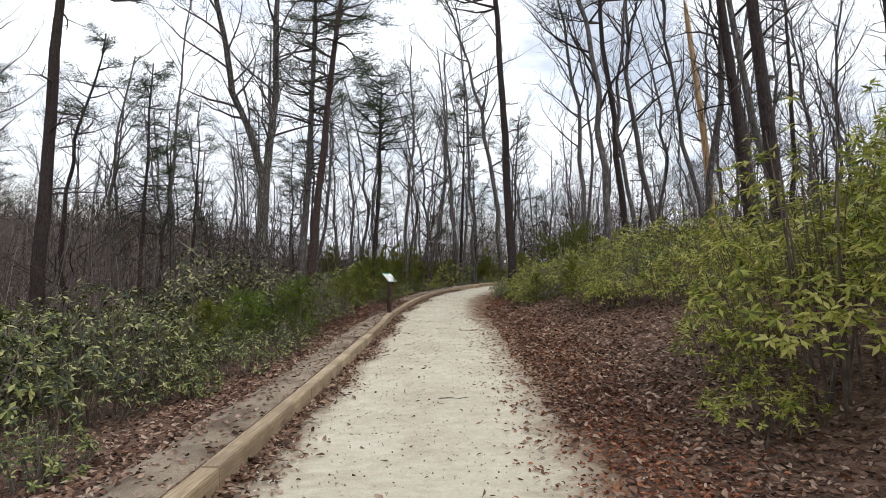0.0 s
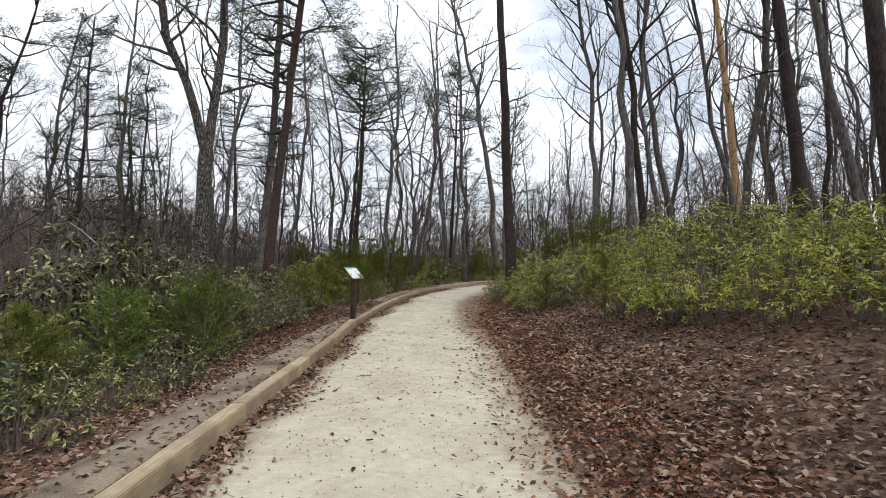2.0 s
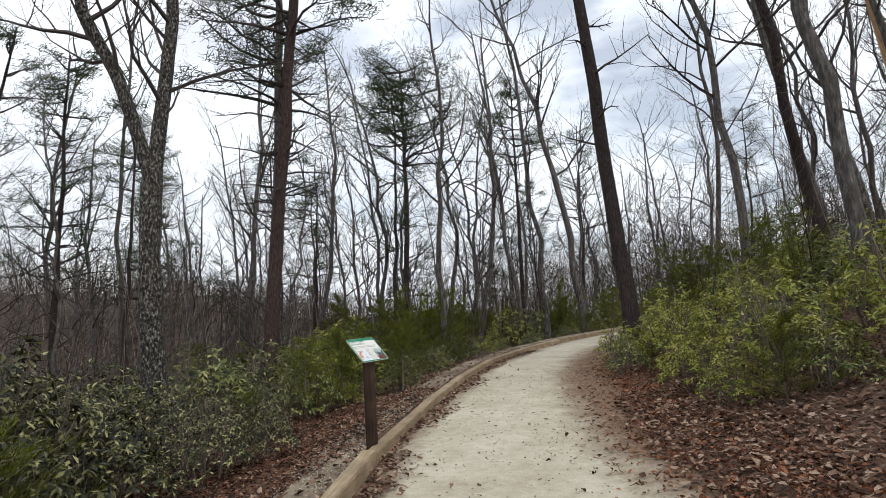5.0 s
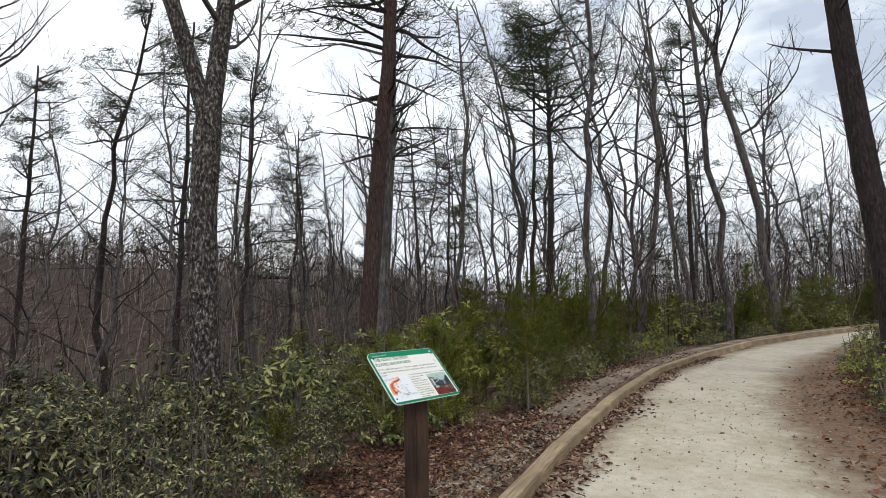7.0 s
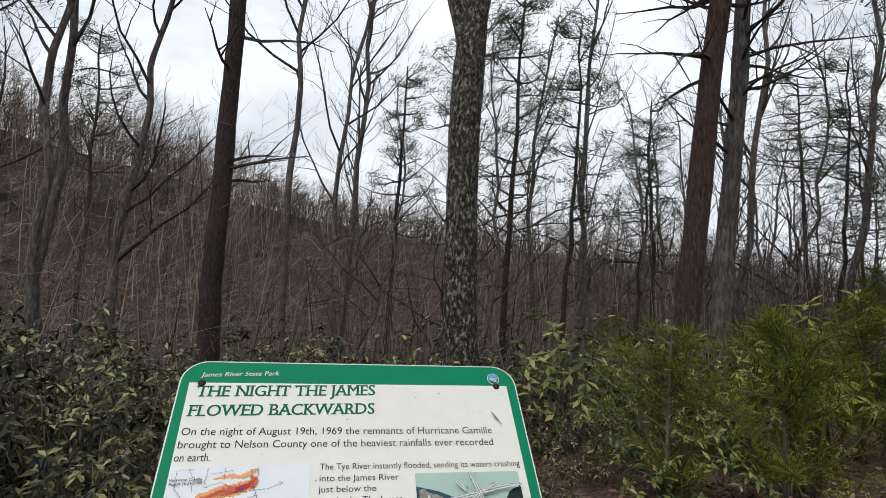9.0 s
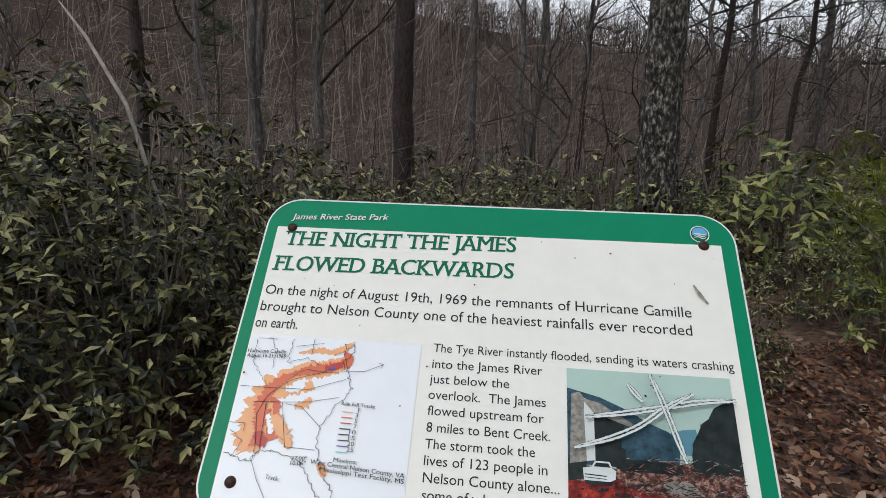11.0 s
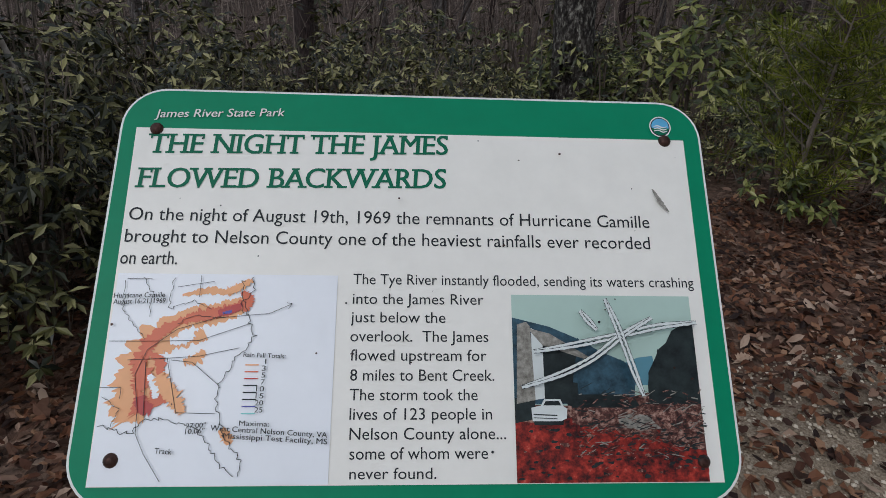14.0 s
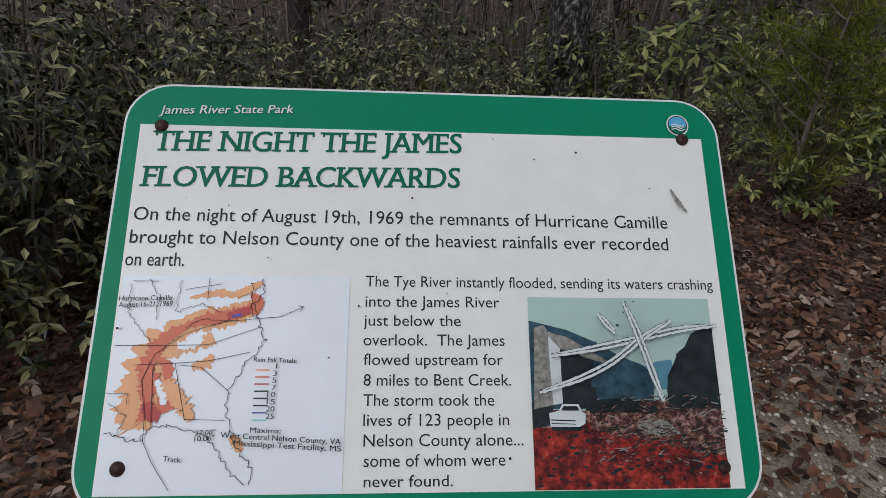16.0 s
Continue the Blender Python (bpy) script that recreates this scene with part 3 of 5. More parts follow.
# printed map and photograph on the panel
class Print:
    """One flat picture of many coloured shapes, each a hair above the last."""

    def __init__(self, u0, u1, v0, v1):
        self.box, self.v, self.f, self.m, self.mats = (u0, u1, v0, v1), [], [], [], []
        self.z = 0.0016

    def uv(self, a, b):
        u0, u1, v0, v1 = self.box
        return u0 + a * (u1 - u0), v1 + b * (v0 - v1)

    def slot(self, mat):
        if mat not in self.mats:
            self.mats.append(mat)
        return self.mats.index(mat)

    def shape(self, mat, pts, step=0.00008):
        self.z += step
        n = len(self.v)
        self.v += [(*self.uv(a, b), self.z) for a, b in pts]
        area = sum(pts[i - 1][0] * pts[i][1] - pts[i][0] * pts[i - 1][1] for i in range(len(pts)))
        idx = list(range(n, n + len(pts)))
        self.f.append(tuple(idx if area < 0 else idx[::-1]))
        self.m.append(self.slot(mat))

    def ribbon(self, mat, line, widths, wob=0.0, freq=6.0, seed=0, step=0.00008):
        self.z += step
        dense, wd = [], []
        for i in range(len(line) - 1):
            for k in range(22):
                t = k / 22
                p0, p1, p2, p3 = line[max(i - 1, 0)], line[i], line[i + 1], line[min(i + 2, len(line) - 1)]
                q = [0.5 * (2 * p1[c] + (p2[c] - p0[c]) * t + (2 * p0[c] - 5 * p1[c] + 4 * p2[c] - p3[c]) * t * t + (3 * p1[c] - p0[c] - 3 * p2[c] + p3[c]) * t ** 3) for c in (0, 1)]
                dense.append(q)
                wd.append(widths[i] + (widths[i + 1] - widths[i]) * t)
        dense.append(list(line[-1]))
        wd.append(widths[-1])
        n = len(self.v)
        for i, (p, w) in enumerate(zip(dense, wd)):
            a, c = dense[max(i - 1, 0)], dense[min(i + 1, len(dense) - 1)]
            dx, dy = c[0] - a[0], c[1] - a[1]
            ln = math.hypot(dx, dy) or 1
            nx_, ny_ = -dy / ln, dx / ln
            l, rr_ = [w / 2 * (1 + wob * (noise.noise(Vector((i * 0.05 * freq, seed, side))) + 0.7 * noise.noise(Vector((i * 0.14 * freq, seed, side + 3))) + 0.12 * noise.noise(Vector((i * 0.4 * freq, seed, side + 5)))))
                      for side in (1.0, 9.0)]
            self.v += [(*self.uv(p[0] + nx_ * l, p[1] + ny_ * l), self.z), (*self.uv(p[0] - nx_ * rr_, p[1] - ny_ * rr_), self.z)]
        s = self.slot(mat)
        for i in range(len(dense) - 1):
            self.f.append((n + 2 * i, n + 2 * i + 1, n + 2 * i + 3, n + 2 * i + 2))
            self.m.append(s)

    def line(self, mat, pts, w=0.004, wob=0.0):
        for p, q in zip(pts, pts[1:]):
            self.ribbon(mat, [p, q], [w, w], 0, step=0.0)
        self.z += 0.00002

    def make(self, name, label):
        ob = mesh_object(name, self.v, self.f, None, plate, label)
        for mat in self.mats:
            ob.data.materials.append(mat)
        ob.data.polygons.foreach_set("material_index", self.m)
        return ob


M_mapw = plain("map_white_print", (0.86, 0.88, 0.92), rough=0.35, grain=0.02)
M_orange = plain("map_pale_orange", (0.84, 0.40, 0.17), rough=0.4)
M_red = plain("map_red_orange", (0.66, 0.125, 0.045), rough=0.4)
M_deep = plain("map_deep_red", (0.46, 0.022, 0.018), rough=0.4)
M_blue = plain("map_blue", (0.06, 0.06, 0.35), rough=0.4)
M_cyan = plain("map_cyan", (0.25, 0.65, 0.62), rough=0.4)

rain = Print(-0.2190, -0.0585, -0.1400, 0.0068)
rain.shape(M_mapw, [(0, 0), (1, 0), (1, 1), (0, 1)])
spine = [(0.60, 0.13), (0.52, 0.18), (0.40, 0.21), (0.31, 0.24), (0.21, 0.31), (0.16, 0.41), (0.15, 0.51), (0.17, 0.61), (0.20, 0.66)]
rain.ribbon(M_orange, spine, [0.05, 0.10, 0.11, 0.09, 0.13, 0.17, 0.19, 0.24, 0.30], 0.55, 3.0, 2)
rain.ribbon(M_orange, [(0.30, 0.11), (0.42, 0.085), (0.52, 0.10)], [0.01, 0.04, 0.02], 0.8, 5, 4)
rain.ribbon(M_orange, [(0.24, 0.36), (0.36, 0.33), (0.42, 0.30)], [0.08, 0.05, 0.07], 0.7, 5, 5)
rain.ribbon(M_orange, [(0.05, 0.66), (0.12, 0.69), (0.20, 0.70)], [0.03, 0.05, 0.04], 0.8, 5, 6)
rain.ribbon(M_orange, [(0.34, 0.44), (0.40, 0.42), (0.42, 0.38)], [0.03, 0.05, 0.02], 0.8, 5, 7)
rain.ribbon(M_orange, [(0.53, 0.75), (0.56, 0.79), (0.57, 0.82)], [0.03, 0.05, 0.02], 0.6, 5, 8)
rain.ribbon(M_mapw, [(0.27, 0.34), (0.33, 0.33), (0.37, 0.30)], [0.03, 0.05, 0.03], 0.6, 5, 3)
rain.ribbon(M_red, spine, [0.02, 0.05, 0.06, 0.03, 0.06, 0.07, 0.02, 0.05, 0.16], 0.9, 5, 11)
rain.ribbon(M_red, [(0.20, 0.40), (0.24, 0.44), (0.24, 0.50)], [0.02, 0.05, 0.02], 0.8, 5, 12)
rain.ribbon(M_red, [(0.22, 0.62), (0.29, 0.60), (0.32, 0.57)], [0.07, 0.05, 0.03], 0.6, 5, 13)
rain.ribbon(M_deep, [(0.47, 0.20), (0.53, 0.18), (0.585, 0.155)], [0.03, 0.045, 0.02], 0.5, 5, 14)
rain.ribbon(M_deep, [(0.17, 0.60), (0.19, 0.65), (0.23, 0.66)], [0.04, 0.06, 0.05], 0.6, 5, 15)
rain.ribbon(M_blue, [(0.49, 0.20), (0.53, 0.19)], [0.012, 0.016], 0.5, 5, 16)
rain.ribbon(M_red, [(0.57, 0.09), (0.60, 0.13), (0.585, 0.19)], [0.02, 0.05, 0.03], 0.9, 5, 21)
rain.ribbon(M_red, [(0.13, 0.42), (0.17, 0.50), (0.16, 0.57)], [0.05, 0.08, 0.06], 0.9, 6, 22)
rain.ribbon(M_mapw, [(0.20, 0.50), (0.23, 0.55), (0.24, 0.61)], [0.02, 0.045, 0.02], 0.8, 6, 23)
rain.ribbon(M_orange, [(0.24, 0.50), (0.28, 0.56), (0.33, 0.63), (0.36, 0.68)], [0.05, 0.07, 0.06, 0.03], 0.9, 6, 24)
rain.ribbon(M_orange, [(0.50, 0.09), (0.55, 0.07), (0.61, 0.03)], [0.03, 0.04, 0.02], 0.9, 6, 25)


def coast(pts, rough=0.012, w=0.0028, seed=0):
    """Ragged shoreline through a few points."""
    kr_ = random.Random(seed)
    out = []
    for (a0, b0), (a1, b1) in zip(pts, pts[1:]):
        n = max(2, int(math.hypot(a1 - a0, b1 - b0) / 0.012))
        out += [(a0 + (a1 - a0) * k / n + kr_.uniform(-rough, rough), b0 + (b1 - b0) * k / n + kr_.uniform(-rough, rough)) for k in range(n)]
    rain.line(M_ink, out + [pts[-1]], w)


# shores, then rivers and state lines
for k, pts in enumerate((((0.61, 0.01), (0.62, 0.08), (0.58, 0.13), (0.60, 0.20), (0.62, 0.26), (0.645, 0.31), (0.60, 0.38), (0.56, 0.43), (0.50, 0.54), (0.50, 0.63), (0.54, 0.77), (0.63, 0.90), (0.62, 0.96)),
                         ((0.02, 0.73), (0.09, 0.76), (0.16, 0.77), (0.20, 0.715), (0.27, 0.70), (0.335, 0.72), (0.42, 0.74), (0.47, 0.80), (0.52, 0.89), (0.60, 0.96)),
                         ((0.57, 0.03), (0.57, 0.13), (0.585, 0.20)))):
    coast(pts, 0.010, 0.0030, k)
for k, pts in enumerate((((0.04, 0.04), (0.05, 0.19), (0.16, 0.33)), ((0.12, 0.02), (0.17, 0.10), (0.17, 0.22)), ((0.26, 0.02), (0.25, 0.18), (0.36, 0.14), (0.44, 0.18)), ((0.30, 0.25), (0.38, 0.21), (0.50, 0.22)), ((0.02, 0.60), (0.09, 0.66), (0.07, 0.74)))):
    coast(pts, 0.007, 0.0024, 10 + k)
for pts in (((0.80, 0.15), (0.70, 0.20), (0.60, 0.21), (0.46, 0.225), (0.30, 0.28), (0.18, 0.38), (0.14, 0.50), (0.17, 0.66), (0.175, 0.77), (0.22, 0.86), (0.30, 0.98)),
            ((0.27, 0.42), (0.335, 0.68)), ((0.335, 0.675), (0.50, 0.68)), ((0.18, 0.44), (0.20, 0.70)), ((0.10, 0.43), (0.29, 0.42), (0.41, 0.41), (0.58, 0.37)), ((0.29, 0.43), (0.38, 0.44), (0.50, 0.545)),
            ((0.01, 0.34), (0.16, 0.34), (0.40, 0.335), (0.62, 0.25)), ((0.0, 0.56), (0.09, 0.56), (0.09, 0.61)), ((0.38, 0.01), (0.38, 0.12)), ((0.05, 0.03), (0.16, 0.03)), ((0.28, 0.07), (0.44, 0.04)),
            ((0.80, 0.15), (0.775, 0.145)), ((0.80, 0.15), (0.785, 0.175))):
    rain.line(M_ink, pts, 0.0026)
for k, mat in enumerate((M_orange, M_red, M_deep, M_ink, M_ink, M_ink, M_blue, M_cyan)):
    y_ = 0.452 + 0.0325 * k
    rain.line(mat, ((0.612, y_), (0.672, y_)), 0.006)
rain.make("rainfall_map", "printed map with orange and red rainfall band")
for k, word in enumerate(("1", "3", "5", "7", "10", "15", "20", "25")):
    w_ = 0.0009 if word == "1" else 0.0028 if len(word) == 1 else 0.0056
    lettering(word, -0.1060 - w_, -0.0588 - 0.00477 * k, w_, 0.0036, M_ink, z=0.004)
for text, u, v, w, cap, tilt in (("Hurricane Camille", -0.2185, -0.0116, 0.0360, 0.0037, 0.0008), ("August 16-21, 1969", -0.2183, -0.0160, 0.0366, 0.0037, 0.0012),
                                 ("Rain Fall Totals:", -0.1224, -0.0544, 0.0297, 0.0032, -0.0010), ("27:00\"", -0.1572, -0.1024, 0.0132, 0.0034, 0.0007), ("10.06\"", -0.1572, -0.1061, 0.0128, 0.0033, 0.0007),
                                 ("Maxima:", -0.1212, -0.1013, 0.0204, 0.0034, -0.0008), ("West Central Nelson County, VA", -0.1404, -0.1066, 0.0801, 0.0037, -0.0050),
                                 ("Mississippi Test Facility, MS", -0.1312, -0.1114, 0.0711, 0.0037, -0.0042), ("Track", -0.1760, -0.1193, 0.0113, 0.0036, -0.0008)):
    lettering(text, u, v, w, cap, M_ink, 0.012, 0.0, tilt, z=0.004)

M_psky = plain("photo_pale_sky", (0.45, 0.60, 0.53), rough=0.35, grain=0.03)
M_phill = shader("photo_blue_hills", [(0.3, (0.010, 0.030, 0.045)), (0.7, (0.05, 0.12, 0.17))], scale=120, rough=0.35, bump=0)
M_phaze = plain("photo_hazy_hill", (0.10, 0.26, 0.33), rough=0.35)
M_pdark = shader("photo_dark_trees", [(0.3, (0.003, 0.006, 0.007)), (0.7, (0.022, 0.035, 0.034))], scale=110, rough=0.35, bump=0)
M_pstone = shader("photo_stonework", [(0.3, (0.12, 0.11, 0.09)), (0.7, (0.42, 0.40, 0.35))], scale=260, rough=0.35, bump=0)
M_pwhite = plain("photo_white", (0.68, 0.72, 0.70), rough=0.35)
M_pdebris = shader("photo_debris", [(0.36, (0.010, 0.006, 0.006)), (0.5, (0.11, 0.036, 0.026)), (0.64, (0.46, 0.28, 0.22))], scale=260, detail=8, rough=0.35, bump=0)
M_pred = shader("photo_red_earth", [(0.36, (0.018, 0.003, 0.003)), (0.5, (0.20, 0.014, 0.009)), (0.62, (0.46, 0.040, 0.022)), (0.72, (0.58, 0.20, 0.14))], scale=150, detail=10, rough=0.35, bump=0)
photo = Print(0.0722, 0.2100, -0.1398, -0.0066)
photo.shape(M_psky, [(0, 0), (1, 0), (1, 1), (0, 1)])
photo.shape(M_phaze, [(0.60, 0.38), (0.68, 0.35), (0.76, 0.34), (0.78, 0.50), (0.58, 0.50)])
photo.shape(M_phill, [(0, 0.13), (0.08, 0.15), (0.2, 0.18), (0.34, 0.24), (0.48, 0.32), (0.60, 0.37), (0.66, 0.43), (0.64, 0.6), (0, 0.6)])
photo.shape(M_pdark, [(0.28, 0.48), (0.42, 0.50), (0.58, 0.52), (0.66, 0.60), (0.28, 0.62)])
photo.shape(M_pdark, [(0.72, 0.60), (0.73, 0.43), (0.77, 0.36), (0.80, 0.30), (0.84, 0.27), (0.88, 0.20), (0.93, 0.17), (1.0, 0.15), (1.0, 0.62)])
photo.shape(M_pdebris, [(0, 0.60), (0.3, 0.61), (0.6, 0.57), (0.8, 0.52), (1, 0.50), (1, 1), (0, 1)])
photo.shape(M_pred, [(0, 0.69), (0.12, 0.70), (0.38, 0.66), (0.50, 0.74), (0.70, 0.80), (1, 0.84), (1, 1), (0, 1)])
def jagged(mat, p, q, n, amp, seed, floor):
    """Ragged skyline of trees from p to q."""
    kr_ = random.Random(seed)
    top = []
    for k in range(n + 1):
        t = k / n
        top.append((p[0] + (q[0] - p[0]) * t, p[1] + (q[1] - p[1]) * t - amp * kr_.random() * (k % 2)))
    photo.shape(mat, top + [(q[0], floor), (p[0], floor)])


jagged(M_phill, (0.0, 0.145), (0.34, 0.25), 22, 0.018, 1, 0.4)
jagged(M_phill, (0.34, 0.25), (0.63, 0.40), 18, 0.016, 2, 0.55)
jagged(M_pdark, (0.72, 0.50), (0.80, 0.32), 8, 0.05, 3, 0.6)
jagged(M_pdark, (0.79, 0.33), (1.0, 0.165), 16, 0.04, 4, 0.6)
jagged(M_pdebris, (0.30, 0.63), (0.72, 0.58), 18, 0.03, 5, 0.75)
jagged(M_pdark, (0.30, 0.58), (0.66, 0.60), 16, 0.05, 6, 0.62)
jagged(M_pred, (0.28, 0.70), (1.0, 0.86), 26, 0.05, 7, 0.95)
photo.shape(M_pdark, [(0.0, 0.57), (0.11, 0.57), (0.1, 0.68), (0.0, 0.70)])
photo.shape(M_pwhite, [(0.10, 0.19), (0.18, 0.23), (0.17, 0.57), (0.10, 0.58)])
photo.shape(M_pdark, [(0.16, 0.28), (0.34, 0.34), (0.32, 0.44), (0.30, 0.60), (0.16, 0.58)])
photo.shape(M_pstone, [(0.08, 0.19), (0.20, 0.22), (0.42, 0.355), (0.40, 0.365), (0.16, 0.285)])
photo.shape(M_pstone, [(0.025, 0.17), (0.075, 0.155), (0.095, 0.18), (0.11, 0.58), (0.01, 0.60)])
photo.shape(M_pstone, [(0.54, 0.67), (0.62, 0.65), (0.70, 0.66), (0.77, 0.73), (0.64, 0.735), (0.55, 0.72)])
photo.shape(M_pdark, [(0.09, 0.68), (0.26, 0.67), (0.25, 0.71), (0.10, 0.71)])
photo.shape(M_pwhite, [(0.085, 0.62), (0.13, 0.61), (0.25, 0.61), (0.275, 0.625), (0.27, 0.675), (0.24, 0.69), (0.09, 0.69)])
photo.shape(M_pwhite, [(0.135, 0.61), (0.155, 0.575), (0.24, 0.575), (0.255, 0.61)])
photo.shape(M_pdark, [(0.148, 0.608), (0.162, 0.585), (0.232, 0.585), (0.243, 0.608)])
photo.line(M_pdark, ((0.095, 0.655), (0.22, 0.66)), 0.006)
photo.line(M_pdark, ((0.095, 0.672), (0.22, 0.677)), 0.004)
for k in range(150):
    # clods and hollows of the red earth
    kr = random.Random(k + 900)
    a_, b_, q_ = kr.uniform(0.02, 0.97), kr.uniform(0.72, 0.98), kr.uniform(0.004, 0.016)
    photo.shape(kr.choice((M_pdark, M_pdark, M_pdebris, M_pred)), [(a_ + q_ * kr.uniform(0.8, 1.9) * math.cos(t), min(0.995, b_ + q_ * kr.uniform(0.3, 0.9) * math.sin(t))) for t in (0, 1.1, 2.2, 3.3, 4.4, 5.4)], 0.000002)
for k in range(320):
    kr = random.Random(k + 50)
    a_, b_ = kr.uniform(0.30, 0.98), kr.uniform(0.52, 0.88)
    t_ = kr.uniform(-0.7, 0.5)
    ln_ = kr.uniform(0.01, 0.075)
    photo.line(kr.choice((M_pstone, M_pdark, M_pdark, M_pdebris, M_pdebris)), ((a_, b_), (min(0.995, a_ + ln_ * math.cos(t_)), b_ + ln_ * math.sin(t_))), kr.uniform(0.0025, 0.006))
scratches = (((0.10, 0.325), (0.33, 0.285), (0.56, 0.235), (0.78, 0.185), (0.995, 0.16)), ((0.03, 0.515), (0.25, 0.44), (0.42, 0.355), (0.58, 0.235), (0.75, 0.135)),
             ((0.50, 0.03), (0.55, 0.16), (0.59, 0.29), (0.63, 0.43), (0.67, 0.56)), ((0.36, 0.10), (0.40, 0.15), (0.445, 0.205)))
for pts in scratches:
    # each one a long loop rubbed through the print
    for side in (-1, 1):
        loop = []
        for i, (a_, b_) in enumerate(pts):
            (a0, b0), (a1, b1) = pts[max(i - 1, 0)], pts[min(i + 1, len(pts) - 1)]
            ln_ = math.hypot(a1 - a0, b1 - b0)
            off = side * 0.0105 * (0.2 if i in (0, len(pts) - 1) else 1)
            loop.append((a_ - (b1 - b0) / ln_ * off, b_ + (a1 - a0) / ln_ * off))
        photo.ribbon(M_ink, loop, [0.018] * len(loop), 0.3, 8, 3, 0.00001)
        photo.ribbon(M_pwhite, loop, [0.0135] * len(loop), 0.5, 8, 3 + side, 0.00001)
photo.make("photograph", "printed colour photograph of storm wreckage, scratched white")

# round park badge
badge = Print(0.1925, 0.2125, 0.1270, 0.1475)


def disc(mat, r_, a0=0, a1=360):
    badge.shape(mat, [(0.5 + r_ * math.cos(radians(a0 + (a1 - a0) * k / 24)), 0.5 + r_ * math.sin(radians(a0 + (a1 - a0) * k / 24))) for k in range(25 if a1 - a0 < 360 else 24)])


M_sky = plain("badge_blue", (0.12, 0.42, 0.68), rough=0.35)
disc(M_edge, 0.46)
disc(M_ink, 0.41)
disc(M_sky, 0.37)
disc(M_title, 0.37, 10, 170)
for k in range(3):
    badge.ribbon(M_edge, [(0.22, 0.50 + 0.1 * k), (0.40, 0.46 + 0.1 * k), (0.60, 0.54 + 0.1 * k), (0.78, 0.49 + 0.1 * k)], [0.03, 0.05, 0.05, 0.02])
badge.make("badge", "round blue badge with white waves")
# specks of dirt and a scratched mark on the print
specks = Print(-0.22, 0.22, -0.13, 0.125)
specks.z = 0.0042
kr = random.Random(8)
for k in range(34):
    a_, b_, q_ = kr.random(), kr.random(), kr.uniform(0.0008, 0.0026)
    specks.shape(M_ink if kr.random() < 0.5 else M_bolt, [(a_ + q_ * math.cos(t) * kr.uniform(0.7, 1.3), b_ + 1.7 * q_ * math.sin(t) * kr.uniform(0.7, 1.3)) for t in (0, 1.2, 2.4, 3.7, 5.0)], 0)
specks.ribbon(M_pstone, [(0.930, 0.175), (0.942, 0.215), (0.956, 0.25)], [0.003, 0.009, 0.003], 0.6, 6, 2)
tagged(specks.make("dirt_specks", "dark specks of dirt on the print"), kind="stuff")

# ---- trees ----
M_paledead = shader("bleached_branch_wood", [(0.3, (0.20, 0.17, 0.14)), (0.7, (0.42, 0.38, 0.33))], scale=14, stretch=(1, 1, 1), rough=0.9, bump=0.4, bump_scale=30)

def wander(rng, p, d, length, segs, bend, lift=0.0):
    pts = [Vector(p)]
    d = Vector(d).normalized()
    for _ in range(segs):
        d = (d + Vector((rng.uniform(-bend, bend), rng.uniform(-bend, bend), rng.uniform(-bend, bend) + lift))).normalized()
        pts.append(pts[-1] + d * length / segs)
    return pts


def branch(g, rng, p, d, length, radius, level, bend=0.28, lift=0.08, kids=5, tips=None):
    segs = (6, 5, 4, 2)[3 - level]
    pts = wander(rng, p, d, length, segs, bend, lift)
    rad = [max(0.004, radius * (1 - 0.8 * i / segs)) for i in range(segs + 1)]
    g.tube(pts, rad, 5 if level == 3 else (4 if level == 2 else 3), cap=False)
    if tips is not None and level <= 2:
        tips.append((pts[-1], (pts[-1] - pts[-2]).normalized()))
        tips.append((pts[len(pts) // 2], (pts[-1] - pts[-2]).normalized()))
    if level <= 0:
        return
    for k in range(kids):
        f = 0.25 + 0.75 * (k + rng.random()) / kids
        i = min(segs - 1, int(f * segs))
        q = pts[i].lerp(pts[i + 1], f * segs - i)
        dd = (pts[i + 1] - pts[i]).normalized()
        out = Vector((rng.uniform(-1, 1), rng.uniform(-1, 1), rng.uniform(-0.4, 1.0))).normalized()
        nd = dd * 0.75 + out * 0.75
        branch(g, rng, q, nd, length * rng.uniform(0.35, 0.6) * (1.15 - 0.5 * f), max(0.005, rad[i] * 0.55), level - 1, bend, lift, max(2, kids - 1), tips)


def stem_points(base, lean, height, curve, segs, rng, wob=0.05):
    """Points of a trunk: lean is the sideways shift of its top, curve a sideways bow."""
    pts = []
    for i in range(segs + 1):
        f = i / segs
        bow = math.sin(math.pi * f)
        pts.append(Vector((base[0] + lean[0] * f + curve[0] * bow + rng.uniform(-wob, wob) * (0 < i), base[1] + lean[1] * f + curve[1] * bow + rng.uniform(-wob, wob) * (0 < i), base[2] + height * f)))
    return pts


